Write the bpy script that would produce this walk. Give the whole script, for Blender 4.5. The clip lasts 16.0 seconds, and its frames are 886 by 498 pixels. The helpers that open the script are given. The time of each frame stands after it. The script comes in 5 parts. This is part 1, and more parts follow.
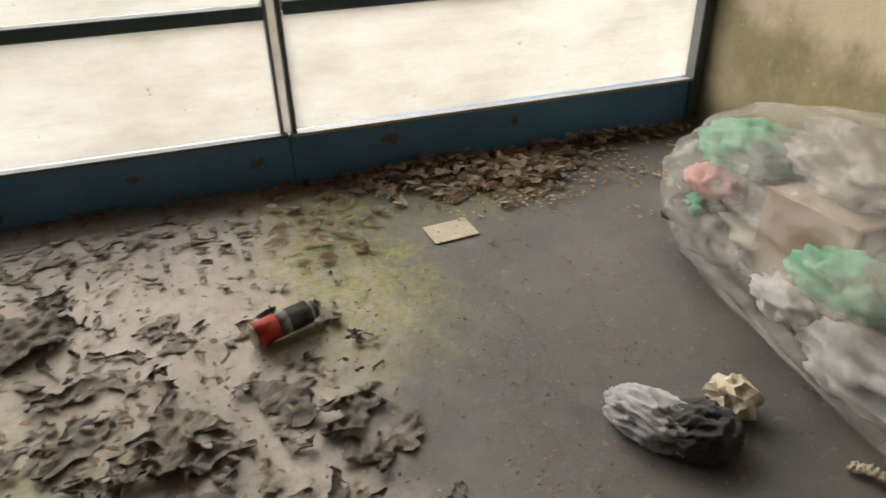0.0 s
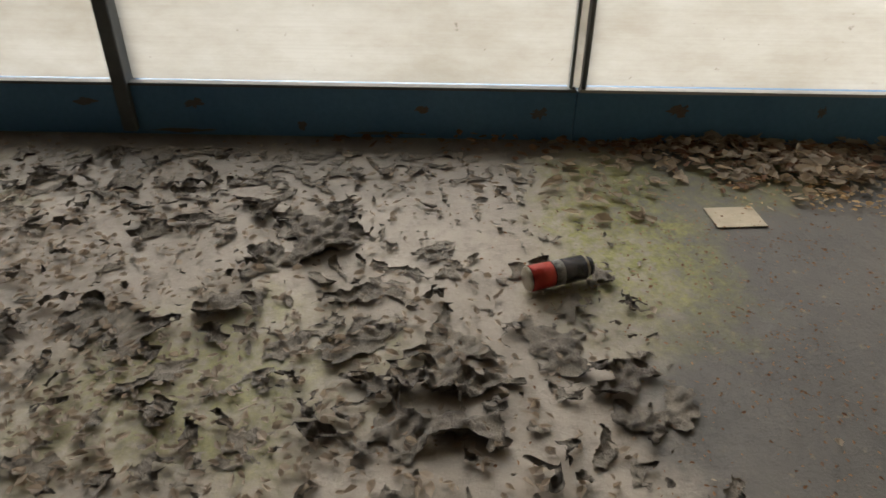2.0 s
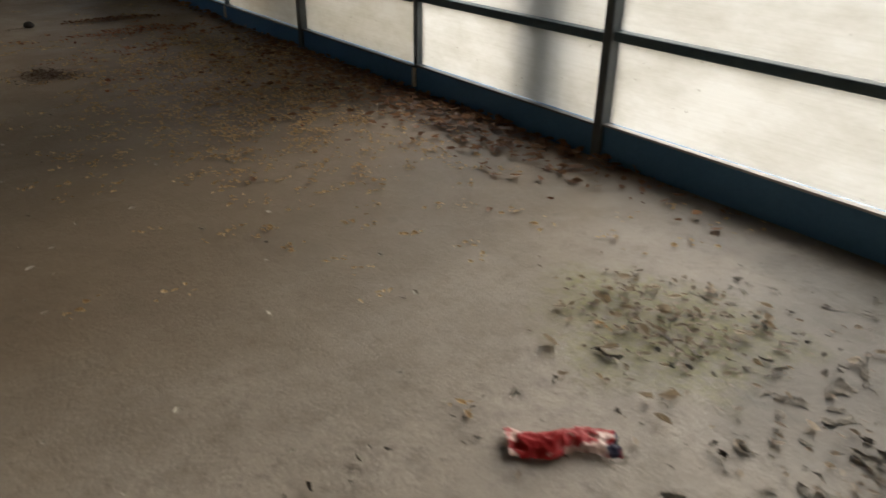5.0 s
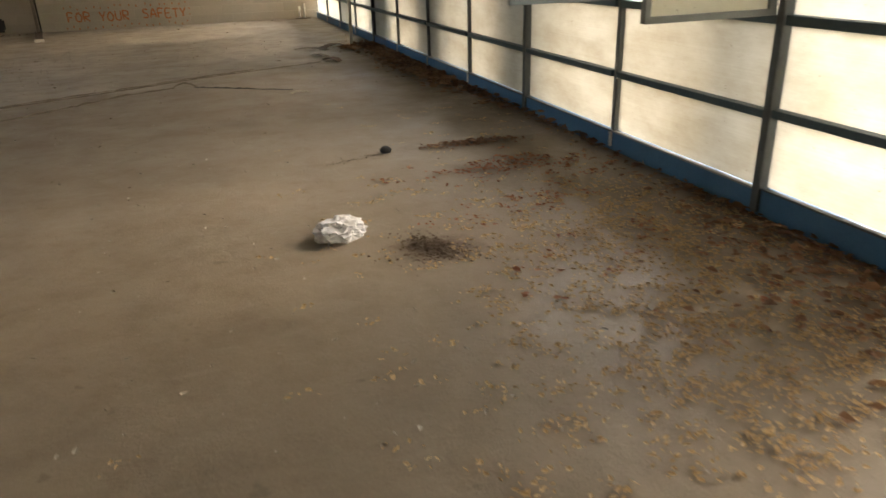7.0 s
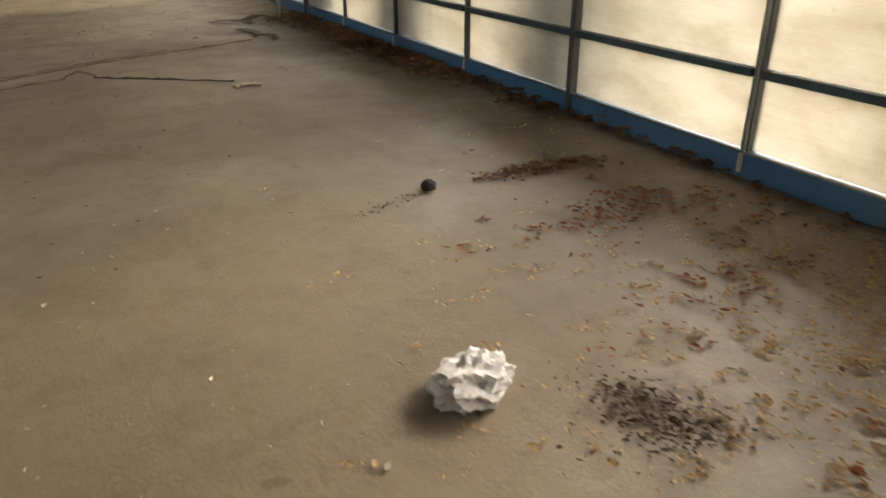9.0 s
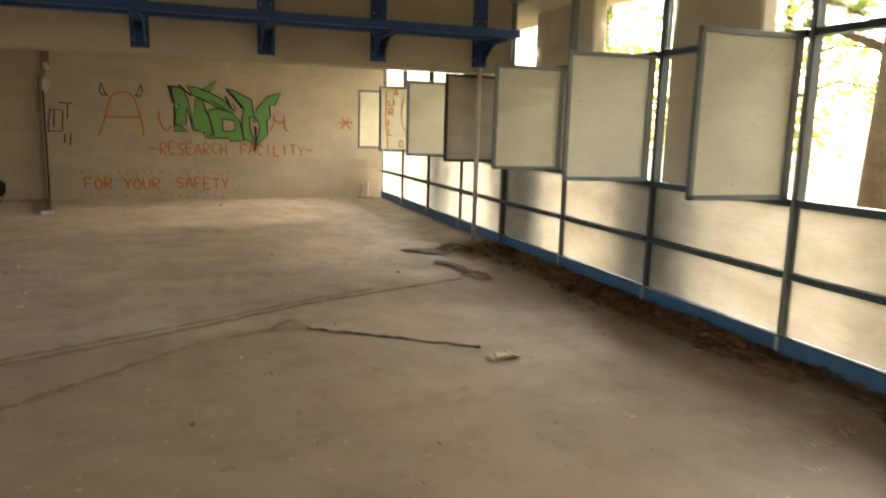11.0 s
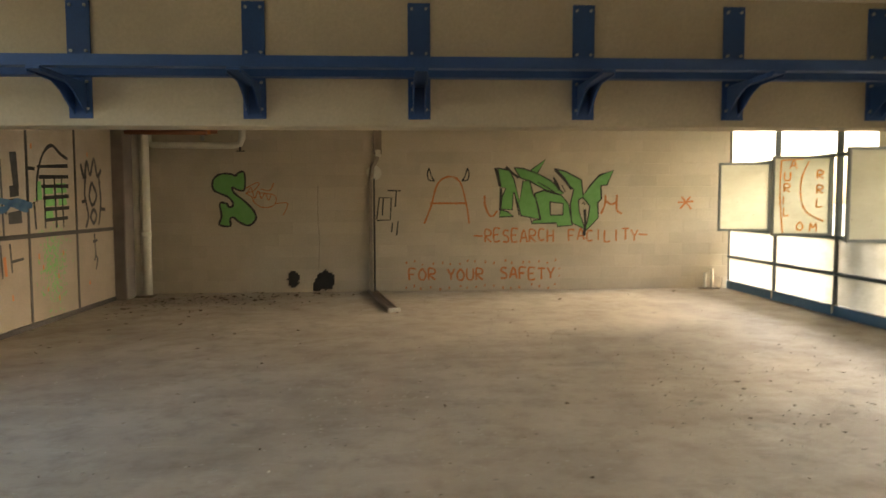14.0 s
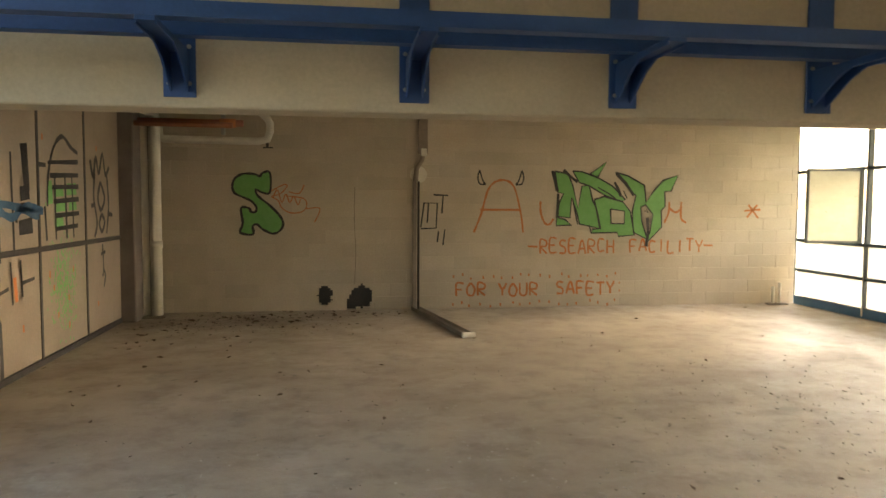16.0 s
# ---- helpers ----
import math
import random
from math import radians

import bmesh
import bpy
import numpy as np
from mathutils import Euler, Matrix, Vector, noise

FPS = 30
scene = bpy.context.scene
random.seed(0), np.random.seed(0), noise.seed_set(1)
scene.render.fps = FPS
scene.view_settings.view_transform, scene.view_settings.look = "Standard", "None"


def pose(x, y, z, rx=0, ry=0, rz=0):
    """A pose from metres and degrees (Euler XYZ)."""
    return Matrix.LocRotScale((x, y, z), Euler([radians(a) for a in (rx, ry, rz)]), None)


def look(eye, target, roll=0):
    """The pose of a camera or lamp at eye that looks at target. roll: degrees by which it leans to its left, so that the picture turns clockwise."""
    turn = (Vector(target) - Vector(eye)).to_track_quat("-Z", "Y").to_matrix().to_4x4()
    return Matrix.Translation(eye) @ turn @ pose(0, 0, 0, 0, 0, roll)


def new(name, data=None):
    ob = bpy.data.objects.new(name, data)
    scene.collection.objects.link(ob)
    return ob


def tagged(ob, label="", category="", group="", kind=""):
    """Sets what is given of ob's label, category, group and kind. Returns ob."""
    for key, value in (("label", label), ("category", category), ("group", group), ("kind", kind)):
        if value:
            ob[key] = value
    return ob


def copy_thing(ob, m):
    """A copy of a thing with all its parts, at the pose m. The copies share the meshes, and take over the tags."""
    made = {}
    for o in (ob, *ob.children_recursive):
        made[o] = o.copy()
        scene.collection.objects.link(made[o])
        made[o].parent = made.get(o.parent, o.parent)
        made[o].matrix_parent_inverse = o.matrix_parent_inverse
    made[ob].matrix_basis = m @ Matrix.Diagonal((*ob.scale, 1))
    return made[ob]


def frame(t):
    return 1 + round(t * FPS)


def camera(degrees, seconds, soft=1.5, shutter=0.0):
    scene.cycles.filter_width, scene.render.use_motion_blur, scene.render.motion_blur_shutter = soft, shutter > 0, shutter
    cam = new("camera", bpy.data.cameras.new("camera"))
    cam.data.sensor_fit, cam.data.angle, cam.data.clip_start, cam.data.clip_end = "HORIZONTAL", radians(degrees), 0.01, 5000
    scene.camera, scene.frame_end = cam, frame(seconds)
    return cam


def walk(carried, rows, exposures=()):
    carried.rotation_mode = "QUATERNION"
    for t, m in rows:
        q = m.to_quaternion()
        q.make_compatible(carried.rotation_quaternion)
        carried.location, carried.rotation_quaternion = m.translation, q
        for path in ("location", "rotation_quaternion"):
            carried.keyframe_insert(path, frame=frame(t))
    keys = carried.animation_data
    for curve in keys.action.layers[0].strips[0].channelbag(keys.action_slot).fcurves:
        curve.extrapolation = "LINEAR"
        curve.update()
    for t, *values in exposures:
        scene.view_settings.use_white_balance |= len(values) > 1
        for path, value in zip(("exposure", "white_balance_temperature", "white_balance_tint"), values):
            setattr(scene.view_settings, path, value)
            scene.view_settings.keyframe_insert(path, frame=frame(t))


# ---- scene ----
cam = camera(64.0, 16.0, soft=1.5, shutter=0.3)
PATH = [
    (0, (-2.561, 1.749, 1.207), (-0.937, 1.23, 0.161), -1.4),
    (0.5, (-2.627, 1.895, 1.207), (-0.956, 1.471, 0.193), -0.1),
    (1, (-2.596, 1.957, 1.192), (-0.902, 1.637, 0.179), -0.3),
    (1.5, (-2.543, 1.986, 1.172), (-0.856, 1.822, 0.111), 0.2),
    (2, (-2.521, 1.995, 1.142), (-0.853, 2.007, 0.038), 0.8),
    (2.5, (-2.543, 2.054, 1.151), (-0.911, 2.312, 0.024), -1.5),
    (3, (-2.553, 2.354, 1.175), (-1.129, 3.232, 0.078), -7.7),
    (3.5, (-2.652, 2.677, 1.279), (-1.346, 3.682, 0.145), -5.6),
    (4, (-2.704, 3.144, 1.301), (-1.413, 4.282, 0.283), -1.1),
    (4.2, (-2.697, 3.338, 1.312), (-1.444, 4.566, 0.352), -0.3),
    (4.5, (-2.7, 3.614, 1.283), (-1.542, 4.945, 0.341), 0.1),
    (5, (-2.788, 4.147, 1.267), (-1.697, 5.545, 0.342), 0.8),
    (7.3, (-2.969, 6.803, 1.465), (-2.432, 8.571, 0.699), -1.9),
    (7.5, (-2.995, 7.022, 1.438), (-2.378, 8.759, 0.662), -1.0),
    (8, (-3.052, 7.603, 1.363), (-2.271, 9.233, 0.505), -1.5),
    (8.2, (-3.094, 7.797, 1.356), (-2.288, 9.401, 0.473), -0.9),
    (10.3, (-3.676, 9.885, 1.41), (-2.853, 11.588, 0.762), -0.2),
    (10.5, (-3.752, 10.078, 1.447), (-2.951, 11.817, 0.868), 0.3),
    (11, (-3.883, 10.659, 1.517), (-3.222, 12.517, 1.181), 1.6),
    (11.5, (-4.069, 11.178, 1.576), (-3.517, 13.092, 1.392), -1.6),
    (12, (-4.273, 11.685, 1.588), (-3.866, 13.635, 1.414), 0.2),
    (12.5, (-4.592, 12.082, 1.651), (-4.195, 14.036, 1.5), 1.1),
    (13, (-4.998, 12.455, 1.521), (-4.811, 14.444, 1.424), 0.4),
    (13.5, (-5.547, 12.793, 1.63), (-5.417, 14.788, 1.583), 3.9),
    (14, (-5.934, 13.059, 1.574), (-5.819, 15.052, 1.443), -0.2),
    (14.5, (-6.323, 13.429, 1.523), (-6.276, 15.415, 1.294), -2.8),
    (15, (-6.911, 13.777, 1.582), (-6.683, 15.739, 1.268), -3.1),
    (15.5, (-7.309, 14.244, 1.619), (-7.041, 16.215, 1.419), -3.1),
    (16, (-7.627, 14.644, 1.643), (-7.34, 16.619, 1.517), 0.3),
]
EXPOSURES = [(0, 1.32, 6350, 10), (2, 0.95, 6300, 10), (3, 0.95, 6300, 10), (4.0, 1.0, 6250, 10), (5.0, 0.95, 6300, 10), (7.5, 2.75, 7000, 10), (8, 2.7, 7000, 10), (10.5, 2.6, 7250, 10), (11.0, 2.95, 7450, 10), (11.5, 2.0, 7500, 10), (12.0, 1.85, 7300, 10), (12.5, 2.3, 7250, 10), (13.2, 2.78, 7350, 10), (14, 3.2, 7450, 10), (16, 3.38, 7450, 10)]
walk(cam, [(t, look(eye, target, roll)) for t, eye, target, roll in PATH], EXPOSURES)

# ---- world, sun ----
world = bpy.data.worlds.new("world")
scene.world = world
world.use_nodes = True
wn = world.node_tree.nodes
sky = wn.new("ShaderNodeTexSky")
sky.sky_type = "NISHITA"
sky.sun_disc = False
sky.sun_elevation = radians(24)
sky.sun_rotation = radians(73)
sky.air_density, sky.dust_density = 1.0, 4.0
world.node_tree.links.new(sky.outputs[0], wn["Background"].inputs[0])
wn["Background"].inputs[1].default_value = 0.15
sun = new("sun", bpy.data.lights.new("sun", "SUN"))
sun.data.energy = 2.8
sun.data.angle = radians(75)
sun.data.color = (1.0, 0.97, 0.93)
sun.matrix_world = look((10, 3, 4.6), (0, 0, 0))


# ---- materials ----
def nodes_of(name):
    m = bpy.data.materials.new(name)
    m.use_nodes = True
    t = m.node_tree
    return m, t, t.nodes["Principled BSDF"]


def nd(t, kind, **inputs):
    n = t.nodes.new(kind)
    for k, v in inputs.items():
        n.inputs[k.replace("_", " ")].default_value = v
    return n


def noise_fac(t, scale, detail=6, rough=0.6, lo=0.35, hi=0.65, vec=None, stretch=None):
    """A 0..1 mask from noise in world metres."""
    n = nd(t, "ShaderNodeTexNoise", Scale=scale, Detail=detail, Roughness=rough)
    if vec is None:
        vec = t.nodes.new("ShaderNodeNewGeometry").outputs["Position"]
    if stretch:
        mp = t.nodes.new("ShaderNodeMapping")
        mp.inputs["Scale"].default_value = stretch
        t.links.new(vec, mp.inputs["Vector"])
        vec = mp.outputs["Vector"]
    t.links.new(vec, n.inputs["Vector"])
    r = t.nodes.new("ShaderNodeMapRange")
    r.inputs["From Min"].default_value, r.inputs["From Max"].default_value = lo, hi
    t.links.new(n.outputs["Fac"], r.inputs["Value"])
    return r.outputs["Result"]


def mixc(t, fac, a, b):
    m = t.nodes.new("ShaderNodeMix")
    m.data_type = "RGBA"
    for sock, v in ((m.inputs[0], fac), (m.inputs[6], a), (m.inputs[7], b)):
        if isinstance(v, (int, float)):
            sock.default_value = v
        elif isinstance(v, tuple):
            sock.default_value = (*v, 1)
        else:
            t.links.new(v, sock)
    return m.outputs[2]


def mth(t, op, a, b=0.0, c=None, clamp=False):
    m = t.nodes.new("ShaderNodeMath")
    m.operation, m.use_clamp = op, clamp
    for i, v in enumerate((a, b, c)):
        if v is None:
            continue
        if isinstance(v, (int, float)):
            m.inputs[i].default_value = v
        else:
            t.links.new(v, m.inputs[i])
    return m.outputs[0]


def ramp(t, v, lo, hi):
    r = t.nodes.new("ShaderNodeMapRange")
    r.interpolation_type = "SMOOTHSTEP"
    r.inputs["From Min"].default_value, r.inputs["From Max"].default_value = lo, hi
    t.links.new(v, r.inputs["Value"])
    return r.outputs["Result"]


def bump(t, p, height, strength=0.3, dist=0.01):
    b = nd(t, "ShaderNodeBump", Strength=strength, Distance=dist)
    t.links.new(height, b.inputs["Height"])
    t.links.new(b.outputs["Normal"], p.inputs["Normal"])


def plain(name, a, b, scale=3.0, rough=0.7, metal=0.0, fine=60.0, bumps=0.25, dist=0.004, island=0.0, obj=0.0):
    """A worn two-tone surface: patches of b over a, fine grain, bump."""
    m, t, p = nodes_of(name)
    c = mixc(t, noise_fac(t, scale), a, b)
    g = noise_fac(t, fine, 4, 0.7, 0.3, 0.7)
    c = mixc(t, mth(t, "MULTIPLY", g, 0.35), c, tuple(x * 0.55 for x in a))
    if island or obj:
        if obj:
            rnd = t.nodes.new("ShaderNodeObjectInfo").outputs["Random"]
        else:
            rnd = t.nodes.new("ShaderNodeNewGeometry").outputs["Random Per Island"]
        hsv = t.nodes.new("ShaderNodeHueSaturation")
        v = mth(t, "ADD", mth(t, "MULTIPLY", rnd, 2 * (island or obj)), 1 - (island or obj))
        t.links.new(v, hsv.inputs["Value"])
        t.links.new(c, hsv.inputs["Color"])
        c = hsv.outputs["Color"]
    t.links.new(c, p.inputs["Base Color"])
    p.inputs["Roughness"].default_value = rough
    p.inputs["Metallic"].default_value = metal
    bump(t, p, g, bumps, dist)
    return m


def spot(t, pos, x, y, rx, ry, soft=0.5):
    """1 inside an ellipse on the floor, fading to 0 past its edge."""
    s = t.nodes.new("ShaderNodeSeparateXYZ")
    t.links.new(pos, s.inputs[0])
    a = mth(t, "DIVIDE", mth(t, "SUBTRACT", s.outputs[0], x), rx)
    b = mth(t, "DIVIDE", mth(t, "SUBTRACT", s.outputs[1], y), ry)
    r = mth(t, "SQRT", mth(t, "ADD", mth(t, "MULTIPLY", a, a), mth(t, "MULTIPLY", b, b)))
    return mth(t, "SUBTRACT", 1.0, ramp(t, r, 1 - soft, 1 + soft))


def floor_material():
    m, t, p = nodes_of("dusty_concrete_floor")
    pos = t.nodes.new("ShaderNodeNewGeometry").outputs["Position"]
    # a warped position gives the zones ragged borders
    w = nd(t, "ShaderNodeTexNoise", Scale=2.2, Detail=8, Roughness=0.65)
    t.links.new(pos, w.inputs["Vector"])
    off = t.nodes.new("ShaderNodeVectorMath")
    off.operation = "MULTIPLY_ADD"
    t.links.new(w.outputs["Color"], off.inputs[0])
    off.inputs[1].default_value = (0.9, 0.9, 0)
    t.links.new(pos, off.inputs[2])
    sh = t.nodes.new("ShaderNodeVectorMath")
    sh.operation = "SUBTRACT"
    t.links.new(off.outputs[0], sh.inputs[0])
    sh.inputs[1].default_value = (0.45, 0.45, 0)
    wp = sh.outputs[0]
    xyz = t.nodes.new("ShaderNodeSeparateXYZ")
    t.links.new(wp, xyz.inputs[0])
    y = xyz.outputs[1]
    x = xyz.outputs[0]
    dust = mixc(t, noise_fac(t, 0.7, 8, 0.6), (0.30, 0.25, 0.19), (0.39, 0.335, 0.265))
    dust = mixc(t, mth(t, "MULTIPLY", noise_fac(t, 3.2, 8, 0.72, 0.48, 0.68), 0.55), dust, (0.19, 0.155, 0.115))
    dust = mixc(t, mth(t, "MULTIPLY", noise_fac(t, 1.1, 6, 0.75, 0.55, 0.7), 0.6), dust, (0.46, 0.415, 0.35))
    dust = mixc(t, mth(t, "MULTIPLY", noise_fac(t, 30, 4, 0.7, 0.62, 0.72), 0.5), dust, (0.42, 0.37, 0.3))
    bare = mixc(t, noise_fac(t, 3.0, 8, 0.65), (0.285, 0.25, 0.21), (0.4, 0.36, 0.31))
    bare = mixc(t, mth(t, "MULTIPLY", noise_fac(t, 11, 8, 0.75, 0.5, 0.68), 0.6), bare, (0.125, 0.11, 0.092))
    bare = mixc(t, mth(t, "MULTIPLY", noise_fac(t, 45, 4, 0.7, 0.6, 0.7), 0.5), bare, (0.42, 0.39, 0.34))
    lino = mixc(t, noise_fac(t, 2.5, 8, 0.65), (0.08, 0.079, 0.077), (0.125, 0.119, 0.11))
    lino = mixc(t, mth(t, "MULTIPLY", noise_fac(t, 22, 5, 0.7, 0.6, 0.7), 0.6), lino, (0.27, 0.215, 0.14))
    dust = mixc(t, mth(t, "MULTIPLY", noise_fac(t, 2.1, 5, 0.6, 0.6, 0.72), 0.6), dust, (0.2, 0.19, 0.155))
    dust = mixc(t, mth(t, "MULTIPLY", noise_fac(t, 6.5, 3, 0.5, 0.68, 0.73), 0.65), dust, (0.13, 0.12, 0.095))
    dust = mixc(t, mth(t, "MULTIPLY", noise_fac(t, 5, 6, 0.7, 0.58, 0.7, None, (0.35, 1.4, 1)), 0.4), dust, (0.5, 0.45, 0.37))
    # browner, dirtier screed this side of the slanting joint, darkened further for weaker light
    screed = mth(t, "SUBTRACT", 1.0, ramp(t, mth(t, "SUBTRACT", y, mth(t, "MULTIPLY", x, 0.49)), 17.5, 18.3))
    dust = mixc(t, mth(t, "MULTIPLY", screed, 0.5), dust, (0.19, 0.15, 0.108))
    c = mixc(t, mth(t, "SUBTRACT", 1.0, ramp(t, y, 5.0, 6.6)), dust, bare)
    c = mixc(t, mth(t, "MULTIPLY", spot(t, wp, -2.4, 7.1, 2.0, 1.1, 0.6), 0.6), c, (0.17, 0.13, 0.088))
    c = mixc(t, mth(t, "MULTIPLY", spot(t, wp, -1.0, 11.2, 1.3, 1.7, 0.5), 0.3), c, (0.16, 0.125, 0.09))
    # leaf dirt, and along the windows the shade of sill and kick board
    for dx, dy, rx, ry, s in ((-0.2, 15.0, 1.5, 3.6, 0.3), (-0.1, 15.4, 0.7, 4.6, 0.6), (-0.95, 11.1, 0.4, 0.16, 0.6), (-0.95, 11.85, 0.42, 0.12, 1.0), (-0.2, 8.5, 0.4, 1.8, 0.5), (-0.7, 8.6, 1.1, 1.6, 0.35), (-9.3, 24.7, 1.4, 0.5, 0.5)):
        soil_and_shade = mth(t, "MULTIPLY", mth(t, "MULTIPLY", spot(t, wp, dx, dy, rx, ry, 0.6), noise_fac(t, 5, 8, 0.7, 0.25, 0.5)), s)
        c = mixc(t, soil_and_shade, c, (0.1, 0.068, 0.045))
    is_lino = mth(t, "SUBTRACT", 1.0, ramp(t, y, 1.38, 1.62))
    is_lino = mth(t, "MAXIMUM", is_lino, mth(t, "MULTIPLY", mth(t, "MULTIPLY", ramp(t, x, -0.28, -0.14), mth(t, "SUBTRACT", 1.0, ramp(t, y, 5.5, 6.5))), 0.45))
    is_lino = mth(t, "MAXIMUM", is_lino, mth(t, "MULTIPLY", spot(t, wp, -0.75, 4.75, 0.55, 0.55), 0.55))
    c = mixc(t, is_lino, c, lino)
    moss = None
    for mx, my, rx, ry, s in ((-0.66, 1.5, 0.5, 0.26, 0.95), (-1.38, 2.5, 0.3, 0.35, 0.75), (-1.65, 3.7, 0.45, 0.45, 0.7), (-0.7, 3.85, 0.35, 0.4, 0.7), (-1.05, 5.25, 0.3, 0.35, 0.7), (-0.35, 0.95, 0.16, 0.35, 0.5)):
        q = mth(t, "MULTIPLY", spot(t, wp, mx, my, rx, ry), s)
        moss = q if moss is None else mth(t, "MAXIMUM", moss, q)
    moss = mth(t, "MULTIPLY", moss, noise_fac(t, 16, 8, 0.75, 0.34, 0.58))
    c = mixc(t, moss, c, mixc(t, noise_fac(t, 40, 5, 0.7), (0.14, 0.145, 0.03), (0.29, 0.295, 0.075)))
    dirt = mth(t, "MULTIPLY", spot(t, wp, -1.95, 9.83, 0.17, 0.17, 0.7), noise_fac(t, 18, 6, 0.7, 0.3, 0.55))
    c = mixc(t, dirt, c, (0.1, 0.055, 0.035))
    t.links.new(c, p.inputs["Base Color"])
    wet = noise_fac(t, 1.6, 5, 0.6, 0.35, 0.7)
    t.links.new(mth(t, "ADD", mth(t, "MULTIPLY", wet, 0.3), 0.41), p.inputs["Roughness"])
    p.inputs["Specular IOR Level"].default_value = 0.45
    h = mth(t, "ADD", noise_fac(t, 9, 8, 0.7, 0.2, 0.8), mth(t, "MULTIPLY", noise_fac(t, 70, 4, 0.7, 0.2, 0.8), 0.35))
    bump(t, p, h, 0.35, 0.012)
    return m


def frosted(name, tint, dirt, light=0.9):
    """Cloudy panel that lets light through and scatters it, with smears."""
    m, t, p = nodes_of(name)
    rnd = t.nodes.new("ShaderNodeObjectInfo").outputs["Random"]
    vadd = t.nodes.new("ShaderNodeVectorMath")
    vadd.operation = "ADD"
    cmb = t.nodes.new("ShaderNodeCombineXYZ")
    t.links.new(mth(t, "MULTIPLY", rnd, 30.0), cmb.inputs[2])
    t.links.new(t.nodes.new("ShaderNodeNewGeometry").outputs["Position"], vadd.inputs[0])
    t.links.new(cmb.outputs[0], vadd.inputs[1])
    v = vadd.outputs[0]
    smear = noise_fac(t, 2.2, 8, 0.72, 0.4, 0.66, v, (1, 0.8, 2.0))
    lines = noise_fac(t, 6, 3, 0.6, 0.45, 0.7, v, (1, 0.12, 16))
    scratch = noise_fac(t, 9, 5, 0.7, 0.55, 0.75, v, (1, 0.25, 6))
    specks = noise_fac(t, 26, 3, 0.6, 0.69, 0.73, v)
    c = mixc(t, mth(t, "MULTIPLY", smear, 0.65), tint, dirt)
    c = mixc(t, mth(t, "MULTIPLY", scratch, 0.14), c, tuple(d * 0.75 for d in dirt))
    c = mixc(t, mth(t, "MULTIPLY", lines, 0.13), c, tuple(d * 0.85 for d in dirt))
    c = mixc(t, mth(t, "MULTIPLY", specks, 0.5), c, (0.12, 0.1, 0.07))
    tr = t.nodes.new("ShaderNodeBsdfTranslucent")
    t.links.new(c, tr.inputs["Color"])
    t.links.new(c, p.inputs["Base Color"])
    p.inputs["Roughness"].default_value = 0.45
    mx = t.nodes.new("ShaderNodeMixShader")
    mx.inputs[0].default_value = light
    t.links.new(p.outputs[0], mx.inputs[1])
    t.links.new(tr.outputs[0], mx.inputs[2])
    t.links.new(mx.outputs[0], t.nodes["Material Output"].inputs["Surface"])
    return m


def clear_glass(name, tint=(0.93, 0.95, 0.93)):
    m, t, p = nodes_of(name)
    p.inputs["Base Color"].default_value = (*tint, 1)
    p.inputs["Transmission Weight"].default_value = 1.0
    p.inputs["IOR"].default_value = 1.45
    t.links.new(mth(t, "MULTIPLY", noise_fac(t, 6, 6, 0.6, 0.4, 0.7), 0.12), p.inputs["Roughness"])
    return m


def stained_wall():
    """Cream paint gone mouldy low down and in the corner."""
    m, t, p = nodes_of("mouldy_cream_wall")
    pos = t.nodes.new("ShaderNodeNewGeometry").outputs["Position"]
    s = t.nodes.new("ShaderNodeSeparateXYZ")
    t.links.new(pos, s.inputs[0])
    edge = mth(t, "ADD", s.outputs[2], mth(t, "MULTIPLY", noise_fac(t, 2.5, 8, 0.6, 0.2, 0.8), 0.35))
    damp = mth(t, "SUBTRACT", 1.0, ramp(t, edge, 0.62, 0.78))
    c = mixc(t, noise_fac(t, 1.5), (0.55, 0.49, 0.36), (0.47, 0.41, 0.3))
    mould = mixc(t, noise_fac(t, 7, 8, 0.7), (0.16, 0.145, 0.075), (0.27, 0.235, 0.13))
    mould = mixc(t, noise_fac(t, 12, 5, 0.7, 0.62, 0.7), mould, (0.5, 0.46, 0.36))
    c = mixc(t, mth(t, "MULTIPLY", damp, 0.9), c, mould)
    t.links.new(c, p.inputs["Base Color"])
    p.inputs["Roughness"].default_value = 0.85
    bump(t, p, noise_fac(t, 25, 6, 0.7, 0.2, 0.8), 0.35, 0.006)
    return m


FLOOR = floor_material()
BLOCKWALL = plain("painted_block_wall", (0.56, 0.485, 0.375), (0.48, 0.41, 0.31), 1.3, 0.85, 0, 40, 0.3, 0.004, obj=0.05)
BEAMPAINT = plain("cream_beam_paint", (0.52, 0.445, 0.33), (0.44, 0.37, 0.27), 1.1, 0.85, 0, 30, 0.25, 0.004)
MOULD = stained_wall()
CEILING = plain("grey_ceiling", (0.32, 0.275, 0.215), (0.245, 0.205, 0.16), 1.0, 0.9, 0, 25)
PANELWALL = plain("cream_partition_panel", (0.35, 0.28, 0.21), (0.28, 0.225, 0.165), 1.2, 0.6, 0, 30, 0.1, 0.003, obj=0.06)
DARKTRIM = plain("dark_trim", (0.035, 0.032, 0.03), (0.06, 0.052, 0.045), 4, 0.6)
KICKBLUE = plain("faded_blue_paint", (0.075, 0.2, 0.38), (0.1, 0.24, 0.42), 2.5, 0.55, 0, 50, 0.15)
